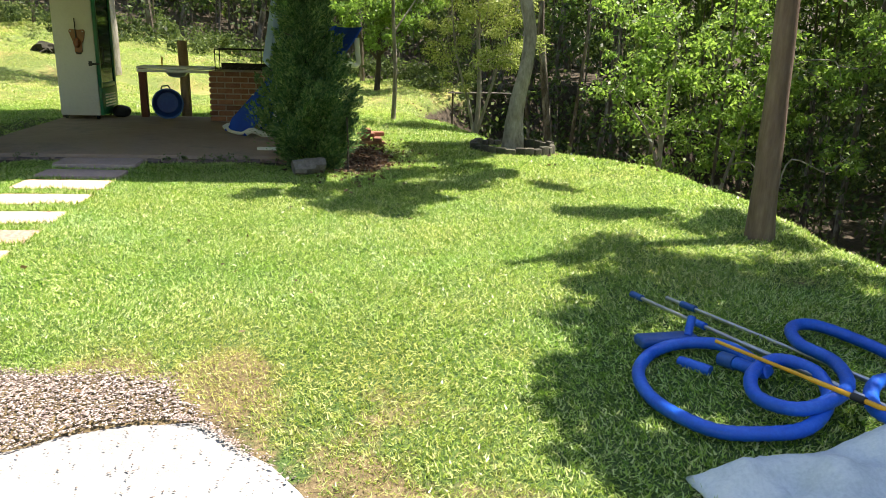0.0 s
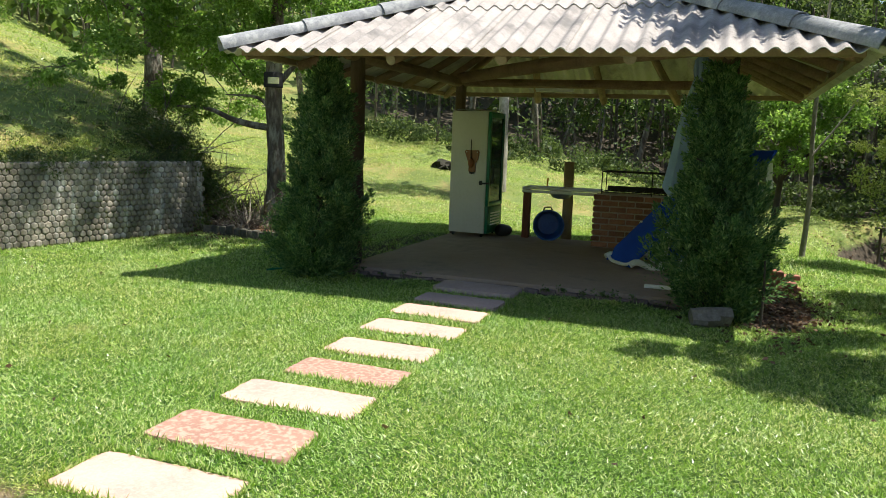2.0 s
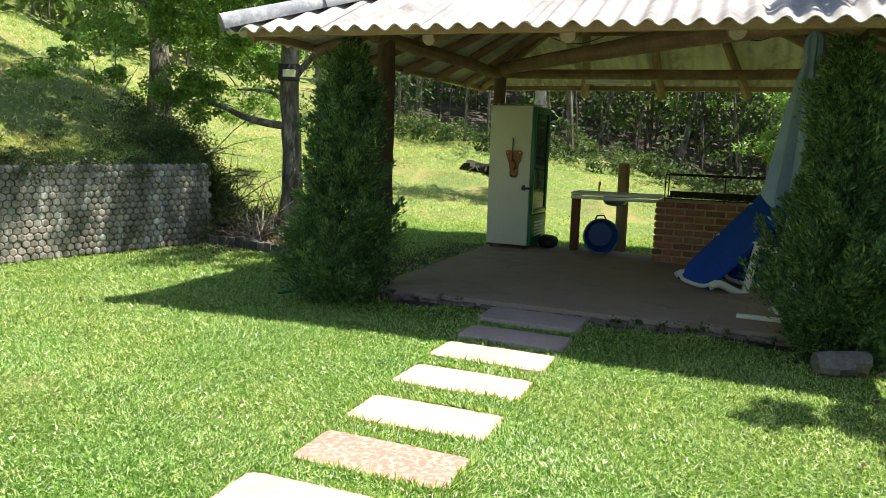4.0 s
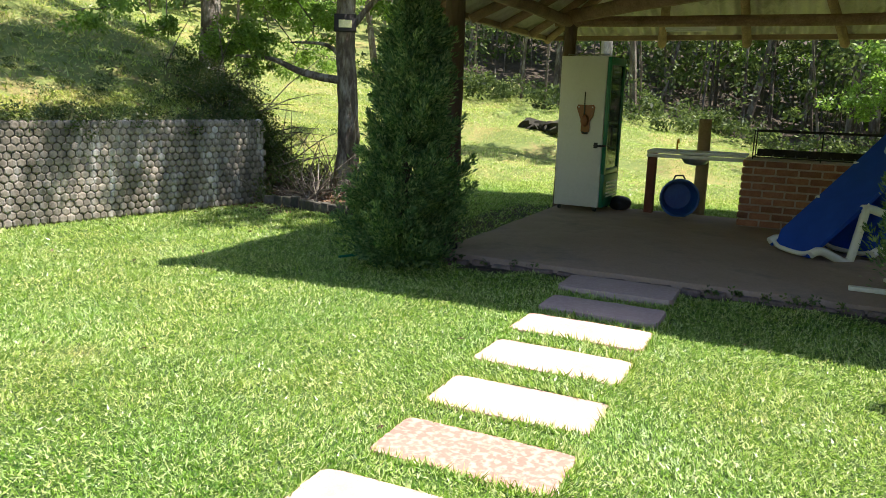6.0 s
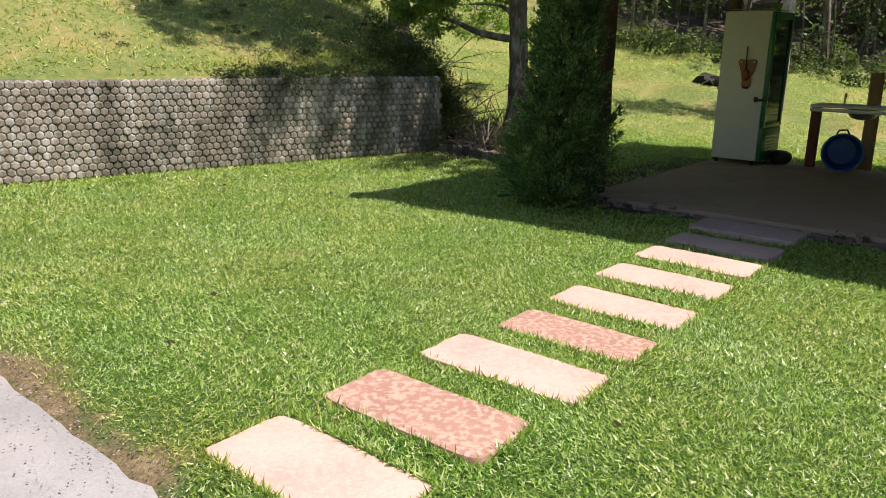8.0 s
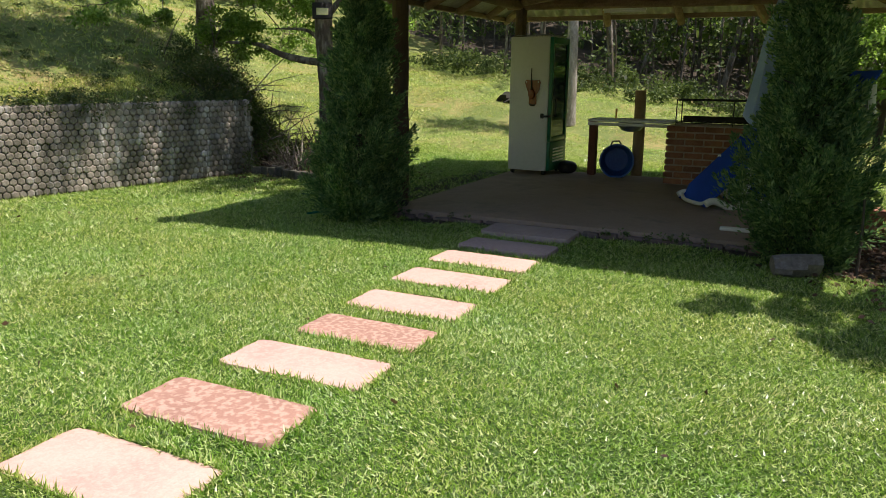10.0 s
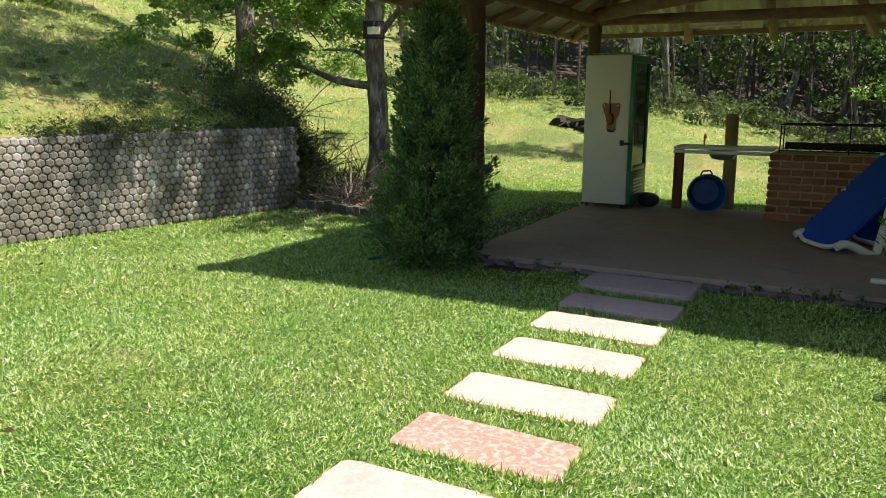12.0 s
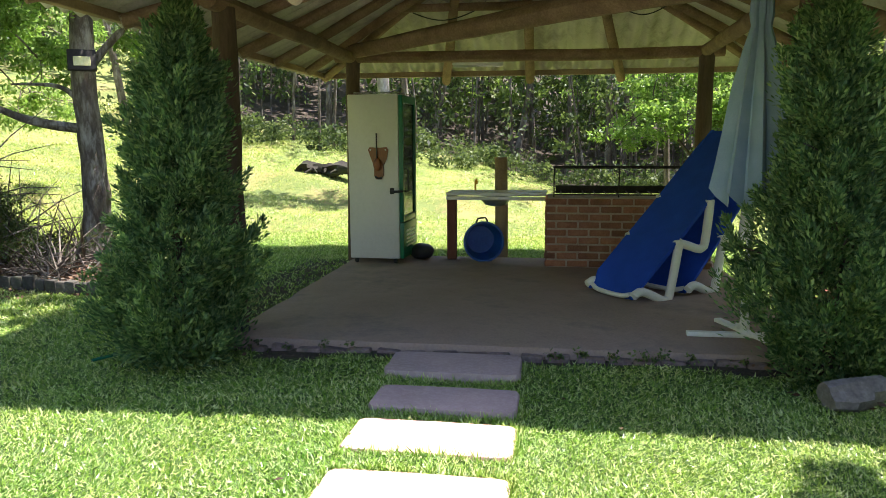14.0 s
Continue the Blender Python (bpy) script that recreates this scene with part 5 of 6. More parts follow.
tree("edge_tree", at(5.02, 1.24), [(0, 0, 0), (0.02, 0.02, 0.6), (0.13, 0, 1.2), (0.15, 0, 1.7), (0.02, 0, 2.4), (0.1, 0, 3.4), (0.2, 0.1, 5.0)], [0.175, 0.108, 0.092, 0.087, 0.08, 0.062, 0.035],
     [[(0.14, 0, 1.9), (-0.2, 0.1, 2.5), (-0.7, 0, 3.2), (-1.3, -0.1, 3.9), 0.05], [(0.1, 0, 2.6), (0.6, 0.4, 3.4), (1.2, 0.6, 4.3), 0.06]],
     [(-1.0, -0.4, 4.6, 0.6), (-0.4, -2.7, 4.4, 0.4), (-0.1, -3.0, 4.9, 0.38), (0.0, -2.6, 4.6, 0.4), (0.3, -2.2, 4.7, 0.4), (0.7, -1.7, 4.6, 0.42), (-0.3, -2.0, 4.7, 0.35), (1.1, -1.0, 4.6, 0.42), (0.3, -1.2, 4.8, 0.4), (-0.9, -2.2, 4.5, 0.25), (-1.3, -2.35, 4.6, 0.22), (-2.4, -1.3, 4.6, 0.4), (-1.6, -1.2, 4.5, 0.45), (-1.2, -0.6, 4.8, 0.5), (-2.0, -0.3, 4.7, 0.5), (-2.8, -0.6, 4.9, 0.4), (0.1, -2.0, 4.5, 0.35), (-0.6, -1.7, 4.3, 0.4), (0.9, -1.2, 4.4, 0.4), (1.6, -2.0, 4.3, 0.3), (-2.1, -0.9, 4.5, 0.5), (-1.7, 0.3, 5.3, 0.6), (-0.2, 0.2, 5.4, 0.7), (0.9, 0.6, 4.9, 0.8), (1.5, 0.9, 4.2, 0.6), (-0.3, -0.9, 5.0, 0.45), (-2.6, 0.2, 5.2, 0.45), (0.6, -0.4, 4.2, 0.4)],
     BARK_PALE, LEAF_WOOD, "pale-barked tree bending in a ring of stones", 13, per=150, leaf_size=0.10)
tree("pole_tree", at(6.25, -3.28), [(0, 0, 0), (-0.02, 0.02, 1.2), (-0.06, 0.03, 2.6), (-0.06, 0.05, 4.2), (0.0, 0.1, 6.0)], [0.125, 0.09, 0.08, 0.075, 0.05],
     [[(-0.05, 0.05, 3.6), (0.0, -0.8, 4.2), (0.1, -1.7, 4.6), 0.05], [(-0.05, 0.05, 4.0), (0.6, 0.3, 4.6), (1.2, 0.5, 5.2), 0.05]],
     [(0.4, 0.05, 4.7, 0.45), (0.35, -0.6, 4.8, 0.5), (0.2, -1.2, 4.7, 0.55), (0.1, -1.8, 4.8, 0.6), (-0.1, -2.4, 4.7, 0.6), (-0.05, -3.1, 4.8, 0.65), (1.1, -0.3, 4.9, 0.6), (1.1, -1.2, 4.9, 0.65), (1.0, -2.1, 4.7, 0.65), (0.9, -3.0, 4.9, 0.7), (0.3, -3.8, 4.8, 0.7), (1.9, -1.8, 5.0, 0.8), (1.9, -0.6, 5.2, 0.8), (1.8, -3.2, 5.0, 0.8), (1.0, -4.2, 5.0, 0.8), (1.05, 1.35, 4.8, 0.45), (0.45, 1.5, 4.8, 0.28), (1.9, 1.0, 5.0, 0.6)],
     POLE, LEAF_WOOD, "tall straight brown trunk at the lawn's edge", 14, per=125, leaf_size=0.115, twigs=2)
tree("ravine_tree", at(8.3, 2.5), [(0, 0, 0), (-0.1, 0, 0.5), (-0.35, 0.05, 1.1), (-0.55, 0, 1.9), (-0.6, 0, 3.0), (-0.5, 0, 4.6)], [0.085, 0.075, 0.06, 0.05, 0.04, 0.02],
     [[(-0.05, 0, 0.45), (0.25, 0, 0.9), (0.35, 0, 1.6), (0.6, 0, 2.6), (0.8, -0.1, 3.8), 0.055], [(-0.55, 0, 2.4), (-1.0, -0.3, 3.2), (-1.6, -0.5, 3.8), 0.03]],
     [(-0.6, 0, 2.5, 0.45), (0.5, 0, 2.7, 0.5), (0.0, -0.3, 3.2, 0.6), (-1.0, 0.2, 3.5, 0.6), (1.1, -0.2, 3.4, 0.6), (0.4, -0.7, 3.9, 0.6), (-0.5, -0.5, 4.2, 0.65), (-1.5, -0.6, 4.0, 0.55), (1.3, -0.5, 4.3, 0.65), (0.6, 0.2, 4.8, 0.7), (-1.2, 0, 4.9, 0.7), (1.9, -1.0, 3.9, 0.5), (2.2, -1.2, 4.6, 0.6), (1.6, -1.4, 3.0, 0.4), (0.9, -1.0, 2.4, 0.35)],
     BARK_PALE, LEAF_BRIGHT, "slender forked pale tree rising from the ravine", 15, per=52, leaf_size=0.085)
tree("golden_tree", at(4.95, 4.3), [(0, 0, 0), (0.05, 0, 1.0), (0, 0.1, 2.2), (0.1, 0, 3.6)], [0.05, 0.04, 0.03, 0.015],
     [[(0, 0, 0.1), (0.2, -0.15, 0.9), (0.4, -0.2, 1.7), (0.7, -0.3, 2.7), 0.035], [(0, 0, 0.1), (-0.15, 0, 0.8), (-0.4, -0.1, 1.6), (-0.5, 0, 2.6), 0.035]],
     [(0, -0.2, 2.0, 0.55), (0.5, -0.3, 2.4, 0.5), (-0.5, 0, 2.2, 0.5), (-0.1, 0, 2.9, 0.5), (0.3, 0.2, 3.2, 0.45), (-0.6, -0.2, 1.6, 0.35), (0.55, -0.4, 1.6, 0.35), (-0.2, -0.3, 3.4, 0.4), (0.8, -0.1, 1.9, 0.4), (0.1, -0.4, 1.5, 0.4), (0.2, -0.3, 2.6, 0.45), (-0.7, 0, 2.8, 0.4), (0.8, -0.2, 2.9, 0.4), (-0.35, -0.1, 1.2, 0.3), (0.3, 0, 3.8, 0.4)],
     BARK_PALE, LEAF_YELLOW, "small yellow-green tree before the dark wood", 16, per=130, leaf_size=0.046)
tree("slender_tree", at(3.5, 4.75), [(0, 0, 0), (0.03, 0, 1.0), (-0.02, 0.03, 2.2), (0.04, 0, 4.2)], [0.045, 0.035, 0.03, 0.015],
     [[(0, 0, 1.6), (0.4, 0.1, 2.2), (0.8, 0.1, 2.9), 0.02]],
     [(0.1, 0, 3.4, 0.5), (0.6, 0.1, 2.9, 0.45), (-0.4, 0, 3.0, 0.45), (0.1, 0.1, 4.1, 0.6)],
     BARK_PALE, LEAF_WOOD, "slender pale sapling at the edge of the wood", 19, per=70, leaf_size=0.07)
rail = thing("wooden_rail", (4.75, 6.05, -0.08), "thin pale wooden rail between two stakes before the wood", "fence rail")
bm = bmesh.new()
tube(bm, [(-0.1, 0, 0.42), (0.7, 0.02, 0.43), (1.45, 0, 0.42)], 0.016, 8)
part("rail", bm, CUT_LOG, rail)
for x in (0.0, 1.35):
    bm = bmesh.new()
    tube(bm, [(x, 0.03, -2.3), (x, 0.03, 0.46)], 0.02, 8)
    part("stake", bm, BARK_DARK, rail)
tree("sunlit_tree", at(3.3, 9.3), [(0, 0, 0), (0.05, 0, 1.0), (0, 0.1, 2.2), (0.1, 0, 3.6)], [0.07, 0.055, 0.05, 0.02],
     [[(0, 0, 0.8), (-0.5, -0.2, 1.4), (-1.0, -0.3, 1.9), 0.04], [(0, 0, 0.8), (0.6, -0.1, 1.5), (1.2, 0, 2.1), 0.04]],
     [(-0.9, -0.4, 1.8, 0.6), (-0.2, -0.5, 2.0, 0.7), (0.6, -0.3, 1.8, 0.65), (1.2, 0, 2.2, 0.6), (0, 0, 2.8, 0.8), (-0.9, 0, 2.6, 0.6), (0.8, 0.1, 2.9, 0.7), (-1.6, -0.2, 1.5, 0.45), (0.1, -0.6, 1.2, 0.45)],
     BARK_DARK, LEAF_BRIGHT, "bushy sunlit young tree beyond the pavilion", 17, per=85, leaf_size=0.085)
tree("pale_trunk", at(-2.68, 9.2), [(0, 0, 0), (0.02, 0, 1.4), (-0.02, 0.05, 3.0), (0.03, 0, 5.5)], [0.16, 0.12, 0.11, 0.08], [],
     [(0, 0, 5.2, 0.9), (0.8, 0.4, 4.8, 0.7), (-0.8, 0.2, 4.9, 0.7)], BARK_PALE, LEAF_WOOD, "straight white-barked trunk on the grassy slope", 18, per=60, leaf_size=0.09)

# fallen stump on the slope
stump = thing("fallen_stump", pose(-4.3, 10.6, height(-4.3, 10.6) + 0.01, 0, 3, 8), "dark gnarled fallen stump lying on the grassy slope", "stump")
bm = bmesh.new()
tube(bm, curve_points([(-0.7, 0.05, 0.02), (-0.4, 0, 0.14), (0.0, 0.05, 0.10), (0.4, -0.05, 0.15), (0.75, -0.1, 0.0)], 4), [0.05, 0.09, 0.12, 0.15, 0.14, 0.13, 0.12, 0.11, 0.12, 0.15, 0.16, 0.15, 0.13, 0.11, 0.09, 0.07, 0.05], 12, wobble=0.8)
part("trunk", bm, ROCK, stump)
for k in range(7):
    a = Vector((-0.55 + 0.18 * k, 0, 0.10))
    end = a + Vector((0.25 * math.sin(k * 2.1), -0.25 + 0.1 * math.cos(k * 1.7), 0.10 * math.sin(k * 3.1) - 0.05))
    bm = bmesh.new()
    tube(bm, [a, a.lerp(end, 0.5) + Vector((0, 0, 0.05)), end], [0.05, 0.035, 0.012], 6, wobble=0.4)
    part("root", bm, ROCK, stump)

# ---- brushwood at the end of the wall ----
rng = np.random.default_rng(21)
brush = thing("brush_heap", (-5.6, 2.9, height(-5.6, 2.9)), "heap of dark brushwood and shrubs beside the wall's end", "brushwood")
bm = bmesh.new()
for k in range(230):
    a = Vector((rng.normal() * 0.6, rng.normal() * 0.55, 0))
    a.z = height(-5.6 + a.x, 2.9 + a.y) - brush.location.z
    d = Vector((rng.normal() * 0.55, rng.normal() * 0.5, abs(rng.normal()) * 0.45))
    tube(bm, [a, a + d * 0.5 + Vector((0, 0, 0.06)), a + d], [0.012, 0.008, 0.003], 5)
tagged(part("stick_tangle", bm, BARK, brush, "bare grey-brown sticks"), kind="stuff")
cs, rs = [], []
for k in range(150):
    x, y = -6.1 + rng.normal() * 0.5, 2.4 + rng.normal() * 0.6
    cs.append((x + 5.6, y - 2.9, height(x, y) - brush.location.z + rng.uniform(0.0, 0.48)))
    rs.append(rng.uniform(0.12, 0.28))
p, d = clumps(rng, cs, rs, 130)
ob = new("leaves", leaf_mesh("leaves", p, d, rng.uniform(0.02, 0.055, len(p)), LEAF_BRUSH, rng, 0.45))
ob.parent = brush


# ---- woodland around: trunks and foliage past counting ----
def in_wood(x, y):
    d = x - lawn_edge(y)
    east = (d > np.where(y < 1.8, 3.4, 1.2))
    north = (y > 13.5 - 0.85 * np.clip(x, 0, 9)) & (x > -12)
    west = (wall_x(y) - x > 13) & (y > -2)
    return (east | north | west) & (np.hypot(x - 1, y) < 30)


rng = np.random.default_rng(31)
spots = rng.uniform((-26, -14), (26, 30), (9000, 2))
spots = spots[in_wood(spots[:, 0], spots[:, 1])]
near = np.hypot(spots[:, 0] - 1.0, spots[:, 1] + 4)
glade = (np.abs(spots[:, 0] - 10.3) < 1.9) & (np.abs(spots[:, 1] - 4.0) < 2.0)
keep = ~glade & (rng.uniform(0, 1, len(spots)) < np.where(near < 16, 0.16, 0.09))
stems = spots[keep][:420]
bm = bmesh.new()
for x, y in stems:
    z = height(x, y) - 0.1
    h, r = rng.uniform(4, 8), rng.choice([0.03, 0.04, 0.05, 0.07, 0.11], p=[0.25, 0.25, 0.2, 0.2, 0.1])
    l = rng.normal(size=2) * 0.35
    tube(bm, [(x, y, z), (x + l[0] * 0.3 + rng.normal() * 0.05, y + l[1] * 0.3, z + h * 0.3), (x + l[0] * 0.8, y + l[1] * 0.8 + rng.normal() * 0.08, z + h * 0.65), (x + l[0], y + l[1], z + h)], [r, r * 0.85, r * 0.6, r * 0.3], 7)
tagged(part("woodland_trunks", bm, BARK, None), "many slender grey trunks of the surrounding wood", "wood", kind="stuff")

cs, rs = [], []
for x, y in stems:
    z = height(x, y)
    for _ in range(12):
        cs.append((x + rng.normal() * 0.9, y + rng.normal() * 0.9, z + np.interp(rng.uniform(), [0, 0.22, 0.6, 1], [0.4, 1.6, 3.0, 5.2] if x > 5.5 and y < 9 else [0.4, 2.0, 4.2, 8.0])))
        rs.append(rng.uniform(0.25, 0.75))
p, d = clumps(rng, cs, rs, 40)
tagged(new("woodland_foliage", leaf_mesh("woodland_foliage", p, d, rng.uniform(0.055, 0.15, len(p)) * np.interp(np.hypot(p[:, 0] - 2, p[:, 1] + 6), [8, 18], [0.8, 1.35]), LEAF_WOOD, rng, 0.5)), "dense foliage of the surrounding wood, sun flecks in its leaf tones", "foliage", kind="stuff")

# brighter sprays on the wood's near side; sunlight is put into their colour
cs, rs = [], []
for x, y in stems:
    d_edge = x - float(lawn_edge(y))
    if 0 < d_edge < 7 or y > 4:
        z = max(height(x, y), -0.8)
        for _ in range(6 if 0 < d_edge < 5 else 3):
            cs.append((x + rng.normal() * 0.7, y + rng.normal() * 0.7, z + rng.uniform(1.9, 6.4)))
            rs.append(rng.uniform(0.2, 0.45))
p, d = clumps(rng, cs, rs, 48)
tagged(new("sun_toned_sprays", leaf_mesh("sun_toned_sprays", p, d, rng.uniform(0.05, 0.12, len(p)), LEAF_BRIGHT, rng, 0.5)), "brighter leaf sprays on the wood's near side, sunlight in their colour", "foliage", kind="stuff")

# closed canopy over the ravine and the wood, added out of view to shade them
spots = rng.uniform((-10, -14), (24, 26), (5200, 2))
deep = in_wood(spots[:, 0] - np.where(spots[:, 1] > 6, 3.0, 5.5), spots[:, 1] - np.where(spots[:, 1] > 6, 4.5, 0.0))
near = np.column_stack([rng.uniform(9.2, 12.5, 80), rng.uniform(6, 11, 80)])
spots = np.concatenate([spots[deep][:1150], near, np.column_stack([rng.uniform(10.2, 17, 480) + 2.6 * (np.arange(480) > 340), np.where(np.arange(480) > 340, rng.uniform(0.5, 11, 480), rng.uniform(-12, 0.5, 480))])])
cs = np.column_stack([spots, ground_z(spots[:, 0], spots[:, 1]).clip(-2, 9) + rng.uniform(6.2, 9.5, len(spots))])
p, d = clumps(rng, cs, rng.uniform(0.6, 1.1, len(cs)), 52, 0.6)
tagged(new("shading_canopy", leaf_mesh("shading_canopy", p, d, rng.uniform(0.25, 0.45, len(p)), LEAF_WOOD, rng, 0.65)), "high unseen canopy added to shade the ravine and the wood", "foliage", kind="stuff")

# tall far canopy that closes the view
cs, rs = [], []
for a in np.linspace(-2.3, 2.6, 170):
    for _ in range(7):
        r = rng.uniform(24, 34)
        x, y = math.sin(a) * r, math.cos(a) * r
        cs.append((x, y, height(x, y) + rng.uniform(0.5, 8)))
        rs.append(rng.uniform(1.2, 2.6))
p, d = clumps(rng, cs, rs, 55, 0.9)
tagged(new("far_canopy", leaf_mesh("far_canopy", p, d, rng.uniform(0.3, 0.62, len(p)), LEAF_FAR, rng, 0.6)), "far green tree canopy on the hills", "foliage", kind="stuff")

# shrubs and saplings on the shaded bank above the wall
cs, rs = [], []
for _ in range(75):
    y = rng.uniform(-2.0, 6.5)
    x = float(wall_x(y)) - rng.uniform(0.35, 4.2)
    cs.append((x, y, height(x, y) + rng.uniform(0.0, 0.14)))
    rs.append(rng.uniform(0.08, 0.22))
p, d = clumps(rng, cs, rs, 140, 0.35)
tagged(new("bank_undergrowth", leaf_mesh("bank_undergrowth", p, d, rng.uniform(0.014, 0.036, len(p)), LEAF_BRUSH, rng, 0.45)), "low shaded undergrowth on the bank above the wall", "undergrowth", kind="stuff")

# growth hanging over the wall's crest
cs, rs = [], []
for _ in range(130):
    y = rng.uniform(-1.4, 1.9)
    x = float(wall_x(y)) - rng.uniform(-0.06, 0.4)
    cs.append((x, y, WALL_TOP + rng.uniform(-0.16, 0.12)))
    rs.append(rng.uniform(0.06, 0.16))
p, d = clumps(rng, cs, rs, 60, 0.7)
tagged(new("wall_growth", leaf_mesh("wall_growth", p, d, rng.uniform(0.02, 0.06, len(p)), LEAF_BRUSH, rng, 0.4)), "dark moss and weeds along the wall's crest", "undergrowth", kind="stuff")

# weeds along the floor's front edge
cs, rs = [], []
for _ in range(26):
    x = rng.uniform(0.5, 2.1) if rng.uniform() < 0.75 else rng.uniform(-1.6, -0.5)
    cs.append((x, -0.06 - abs(rng.normal()) * 0.05, -0.03 + rng.uniform(0, 0.05)))
    rs.append(rng.uniform(0.02, 0.06))
p, d = clumps(rng, cs, rs, 22, 0.8)
tagged(new("edge_weeds", leaf_mesh("edge_weeds", p, d, rng.uniform(0.015, 0.035, len(p)), LEAF_WOOD, rng, 0.55)), "small dark weeds along the floor's edge", "weeds", kind="stuff")

# low growth along the wood's edge
cs, rs = [], []
for _ in range(520):
    x = rng.uniform(-9, 13)
    y = 13.6 - 0.85 * min(max(x, 0), 9) + rng.uniform(-0.3, 2.5)
    cs.append((x, y, height(x, y) + rng.uniform(0.0, 0.5)))
    rs.append(rng.uniform(0.15, 0.4))
p, d = clumps(rng, cs, rs, 55, 0.7)
tagged(new("edge_undergrowth", leaf_mesh("edge_undergrowth", p, d, rng.uniform(0.06, 0.15, len(p)), LEAF_WOOD, rng, 0.45)), "dark green low growth along the wood's edge", "undergrowth", kind="stuff")

# fallen leaves
spots = np.concatenate([
    np.stack([rng.normal(2.85, 0.28, 1500), rng.normal(0.35, 0.65, 1500)], -1),
    np.stack([rng.normal(-5.0, 0.75, 2600), rng.normal(2.8, 0.7, 2600)], -1),
    rng.uniform((-6, -7), (6.4, 1.5), (70, 2)),
    np.stack([lawn_edge(np.linspace(-8, 9, 5000)) + rng.uniform(0.1, 6, 5000), np.linspace(-8, 9, 5000) + rng.normal(size=5000)], -1)])
spots = spots[~((spots[:, 0] > X0 - 0.05) & (spots[:, 0] < X1 + 0.05) & (spots[:, 1] > Y0 - 0.05) & (spots[:, 1] < Y1 + 0.05))]
for sx, sy, w, d, *_ in STONES:
    spots = spots[~((np.abs(spots[:, 0] - sx) < w / 2 + 0.06) & (np.abs(spots[:, 1] - sy) < d / 2 + 0.06))]
p = np.column_stack([spots, ground_z(spots[:, 0], spots[:, 1]) + rng.uniform(0.02, 0.045, len(spots))])
d = unit(np.column_stack([rng.normal(size=(len(p), 2)), rng.normal(size=len(p)) * 0.25]))
tagged(new("fallen_leaves", leaf_mesh("fallen_leaves", p, d, rng.uniform(0.03, 0.07, len(p)), LITTER, rng, 0.55, 0.1)), "scattered dry brown leaves", "leaves", kind="stuff")

# ---- gravel margin ----
x = rng.uniform(-0.15, 2.8, 46000)
low, high = drive_edge(x) - 0.08, gravel_edge(x) + np.abs(rng.normal(0, 0.05, len(x)))
y = rng.uniform(-7.2, -5.6, len(x))
ok = (y > low) & (y < high)
extra = np.column_stack([rng.uniform(-7, 4, 5000), np.zeros(5000)])
extra[:, 1] = drive_edge(extra[:, 0]) - rng.uniform(0, 1, 5000) ** 2 * 1.6 + 0.05
xy = np.concatenate([np.column_stack([x, y])[ok], extra])
xy = xy[(xy[:, 1] < -5.56) | (np.abs(xy[:, 0] - 0.075) > 0.5)]
c = np.column_stack([xy, ground_z(xy[:, 0], xy[:, 1]) + 0.010])
c[ok.sum():, 2] = np.where(c[ok.sum():, 1] < drive_edge(c[ok.sum():, 0]) - 0.03, -0.040, c[ok.sum():, 2])
c[:, 2] = np.maximum(c[:, 2], np.where(c[:, 1] < drive_edge(c[:, 0]) - 0.03, -0.040, -1))
shape = np.array([(1.3, 0, 0.1), (-1.3, 0, -0.1), (0, 0.7, 0), (0, -0.7, 0), (0.2, 0, 0.4), (0, 0, -0.4)])
size = rng.uniform(0.0035, 0.010, (len(c), 1, 1)) * np.where(np.arange(len(c)) < ok.sum(), 1.0, 0.7)[:, None, None]
jig = 1 + rng.normal(size=(len(c), 6, 1)) * 0.25
a = rng.uniform(0, 6.28, len(c))
rot = np.stack([np.stack([np.cos(a), -np.sin(a), 0 * a], -1), np.stack([np.sin(a), np.cos(a), 0 * a], -1), np.stack([0 * a, 0 * a, 1 + 0 * a], -1)], 1)
v = np.einsum("nij,kj->nki", rot, shape) * size * jig + c[:, None]
tri = np.array([(0, 2, 4), (2, 1, 4), (1, 3, 4), (3, 0, 4), (2, 0, 5), (1, 2, 5), (3, 1, 5), (0, 3, 5)])
f = (np.arange(len(c))[:, None, None] * 6 + tri).reshape(-1, 3)
m, t, b = nodes_of("loose_gravel")
geo = t.nodes.new("ShaderNodeNewGeometry")
t.links.new(ramp(t, geo.outputs["Random Per Island"], [(0, (0.13, 0.10, 0.085)), (0.5, (0.33, 0.26, 0.225)), (1, (0.58, 0.50, 0.45))]), b.inputs["Base Color"])
b.inputs["Roughness"].default_value = 0.9
tagged(new("gravel", raw_mesh("gravel", v.reshape(-1, 3), f, m)), "loose grey-pink gravel along the driveway", "gravel", kind="stuff")

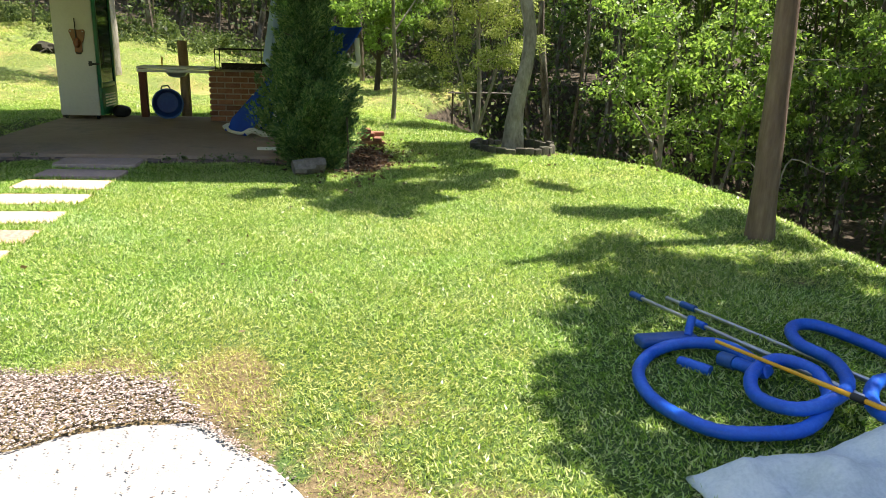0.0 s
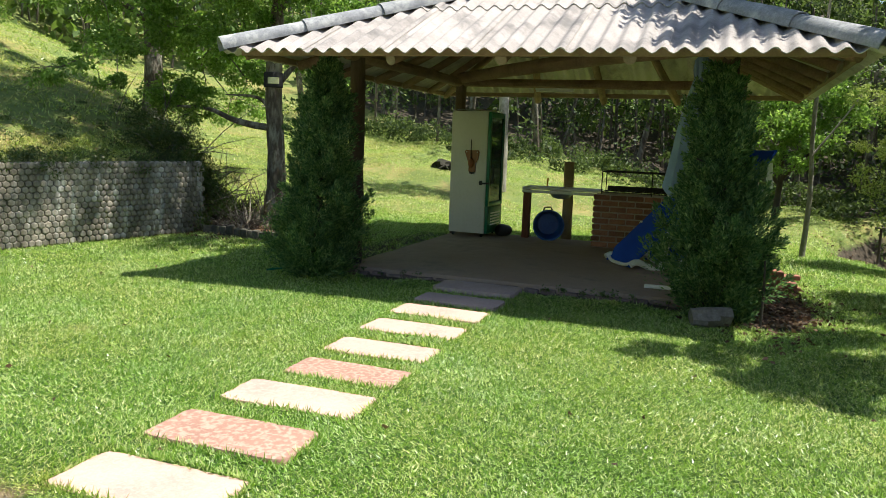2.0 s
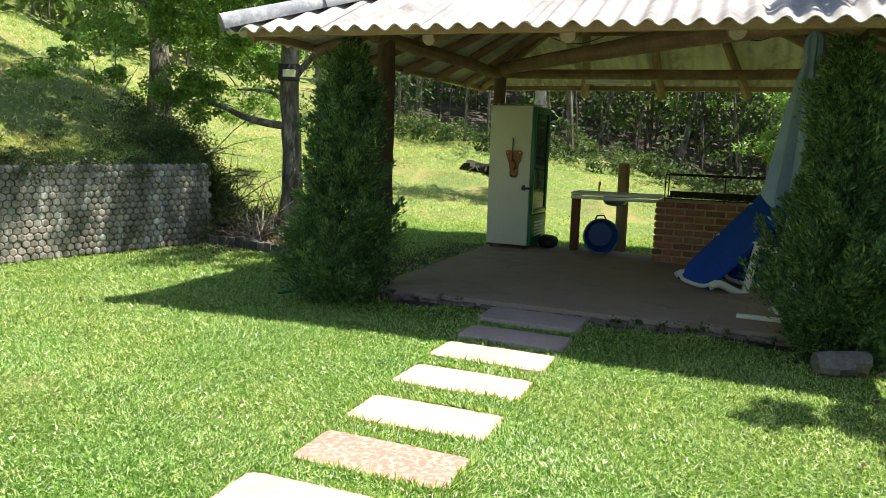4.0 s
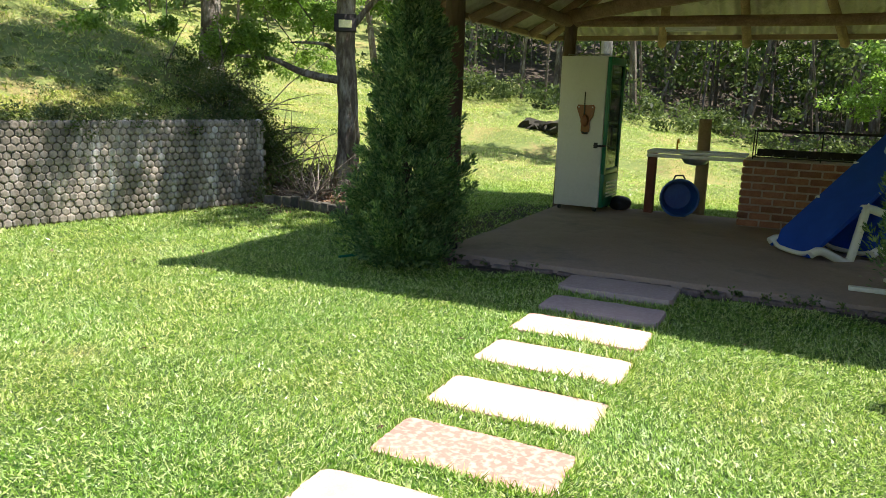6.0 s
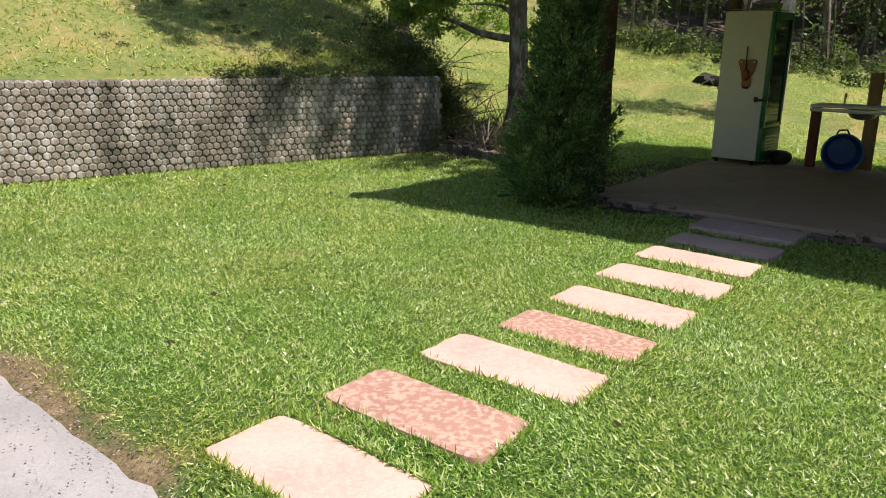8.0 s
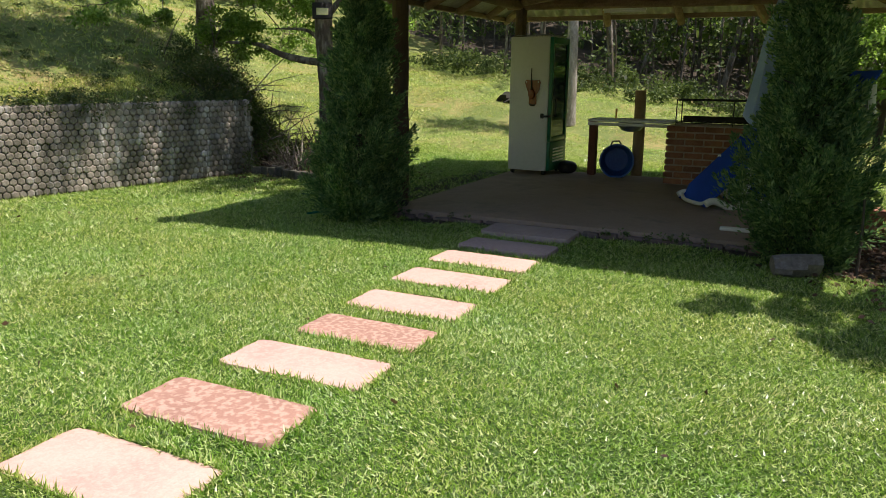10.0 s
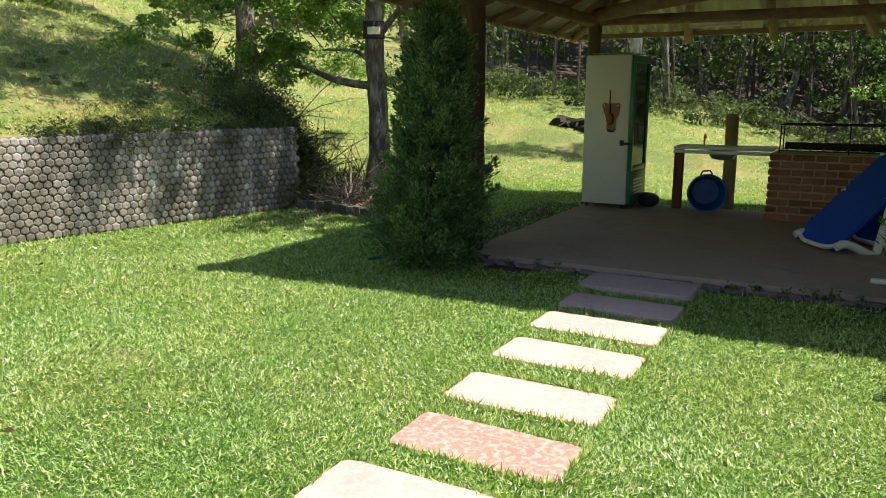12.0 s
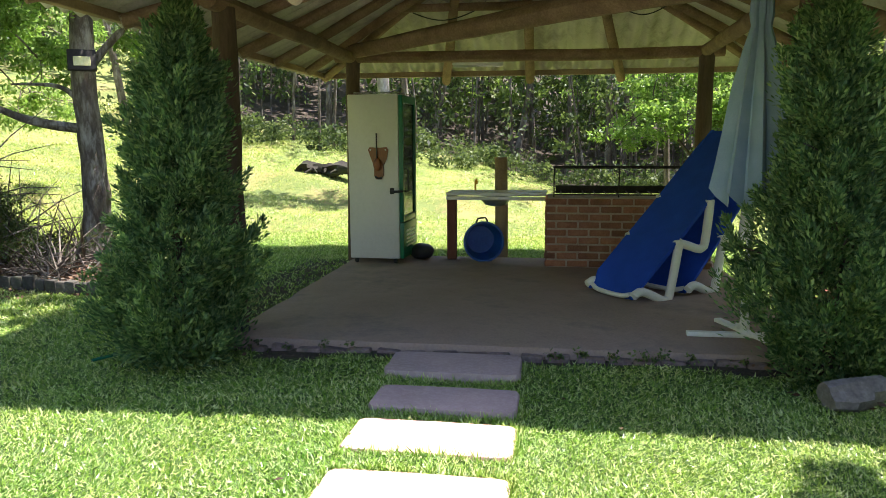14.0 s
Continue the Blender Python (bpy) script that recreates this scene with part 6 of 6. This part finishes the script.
# ---- lawn ----
def blades(zone, count, length, seed, even=False, rim=False):
    r = np.random.default_rng(seed)
    x, y = r.uniform(zone[0], zone[2], count), r.uniform(zone[1], zone[3], count)
    if rim:
        each = count // len(STONES)
        for k, (sx, sy, w, d, *_) in enumerate(STONES):
            along, way = r.uniform(0, 2 * (w + d), each), r.normal(0.012, 0.012, each)
            px = np.where(along < 2 * w, along % w - w / 2, np.where(along < 2 * w + d, -w / 2 - way, w / 2 + way))
            py = np.where(along < w, -d / 2 - way, np.where(along < 2 * w, d / 2 + way, along % d - d / 2))
            x[k * each:(k + 1) * each], y[k * each:(k + 1) * each] = sx + px, sy + py
    litter, dry, hill = masks(x, y)
    share = np.ones(count) if even else np.clip(1.2 - np.hypot(x - 0.8, y + 4.2) / 7.0, 0.22, 1)
    ok = (litter < r.uniform(0.25, 0.7, count)) & (r.uniform(0, 1, count) < share)
    ok &= ~((x > X0 - 0.01) & (x < X1 + 0.01) & (y > Y0 - 0.015) & (y < Y1 + 0.01))
    ok &= y > drive_edge(x) + 0.03 + np.abs(r.normal(0, 0.1, count))
    ok &= ~((np.abs(x - 0.35) < 2.2) & (y > -0.1) & (y < 0.05))
    ok &= r.uniform(0, 1, count) > np.clip(dry - 0.3, 0, 1) * 0.45
    ok &= ~((y < gravel_edge(x) - 0.02) & (x > -0.2) & (x < 2.7))
    back = wall_x(y) - x
    ok &= ~((back > -0.03) & (back < 0.45) & (y < 1.95))
    for sx, sy, w, d, *_ in STONES:
        ok &= ~((np.abs(x - sx) < w / 2 - 0.012) & (np.abs(y - sy) < d / 2 - 0.012))
    x, y, dry, hill, share = x[ok], y[ok], dry[ok], hill[ok], share[ok]
    n = len(x)
    comb = np.column_stack([soft_noise(x, y, 2.2, 6), soft_noise(x, y, 2.2, 7)])
    ahead = unit(np.column_stack([r.normal(size=(n, 2)) * 0.75 + comb * 0.4, np.abs(r.normal(0.42, 0.35, n)) + 0.12]))
    if rim:
        ahead = unit(ahead + np.array([0, 0, 0.55]))
    s = r.uniform(0.55, 1.3, n) * length * (1 - 0.3 * dry) / share ** 0.35
    root = np.column_stack([x, y, ground_z(x, y) + r.uniform(-0.004, 0.014, n)])
    wide = r.uniform(0.18, 0.34, n) * (0.6 if rim else 1.0)
    # Right-hand paling puts backlit brightness into the colour; left and patches are yellower turf.
    paling = 0.22 * np.clip((x - 0.2) / 2.6, 0, 1) * (y < 3) + 0.35 * np.clip((-1.5 - x) / 3.5, 0, 1) * (y < 3) + 0.25 * np.clip(soft_noise(x, y, 1.3, 19), 0, 1)
    side = unit(np.cross(ahead, r.normal(size=(n, 3)) * 0.45 + np.array([0, 0, 1.0]))) * (wide * s * 0.5)[:, None]
    v = np.stack([root - side, root + side, root + ahead * s[:, None]], 1).reshape(-1, 3)
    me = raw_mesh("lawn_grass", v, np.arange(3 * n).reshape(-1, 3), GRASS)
    me.attributes.new("dry", "FLOAT", "POINT").data.foreach_set("value", np.repeat(np.clip(dry * r.uniform(0.1, 1.5, n) + np.where(x < -6, 0.75, 0.34) * hill * r.uniform(0.1, 1, n) + paling * r.uniform(0, 1, n), 0, 1), 3).astype(np.float32))
    return me


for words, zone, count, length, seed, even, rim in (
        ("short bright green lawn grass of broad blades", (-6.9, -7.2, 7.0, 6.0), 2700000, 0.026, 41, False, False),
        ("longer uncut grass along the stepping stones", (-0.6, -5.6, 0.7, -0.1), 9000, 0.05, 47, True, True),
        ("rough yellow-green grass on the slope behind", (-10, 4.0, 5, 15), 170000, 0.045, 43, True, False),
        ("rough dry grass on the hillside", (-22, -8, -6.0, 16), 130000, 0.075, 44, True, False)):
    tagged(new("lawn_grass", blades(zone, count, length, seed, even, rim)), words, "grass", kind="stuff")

# ---- blocks of the retaining wall ----
W_HEX, ROW = 0.091, 0.0785
R_HEX = ROW / 1.5


def hex_mesh(mat):
    bm = bmesh.new()
    rings = []
    for f, y in ((0.985, 0.03), (0.965, -0.02), (0.89, -0.033), (0.62, -0.038)):
        rings.append([bm.verts.new((math.sin(k * math.pi / 3) * R_HEX * f, y, math.cos(k * math.pi / 3) * R_HEX * f)) for k in range(6)])
    for a, b in zip(rings, rings[1:]):
        for k in range(6):
            bm.faces.new((a[k], b[k], b[(k + 1) % 6], a[(k + 1) % 6]))
    bm.faces.new(rings[-1][::-1])
    bmesh.ops.recalc_face_normals(bm, faces=bm.faces)
    me = bpy.data.meshes.new("block")
    bm.to_mesh(me)
    bm.free()
    me.materials.append(mat)
    me.polygons.foreach_set("use_smooth", [True] * len(me.polygons))
    return me


grey, pale = hex_mesh(HEX), hex_mesh(HEX_PALE)
r = random.Random(77)
rest_v, rest_f, made = [], [], 0
co = np.array([v.co for v in grey.vertices])
fa = [list(p.vertices) for p in grey.polygons]
for row in range(14):
    s = 0.05 + (W_HEX / 2 if row % 2 else 0)
    while (hit := wall_point(s)):
        x, y, a = hit
        m = pose(x + r.uniform(-0.008, 0.008), y, -0.03 + (row + 0.3) * ROW + (WALL_TOP + 0.03 - 14 * ROW) * row / 13, r.uniform(-4, 4), r.uniform(-6, 6), math.degrees(a) + r.uniform(-4, 4))
        if s < 1.95:
            ob = new("block", pale if r.random() < 0.09 else grey)
            ob.parent = wall
            ob.matrix_local = m
            made += 1
        else:
            base_i = len(rest_v)
            mm = np.array(m)
            rest_v.extend((co @ mm[:3, :3].T + mm[:3, 3]).tolist())
            rest_f.extend([[base_i + i for i in f] for f in fa])
        s += W_HEX
me = bpy.data.meshes.new("block_courses")
me.from_pydata(rest_v, [], rest_f)
me.materials.append(HEX)
ob = new("block_courses", me)
ob.parent = wall
tagged(ob, kind="stuff")
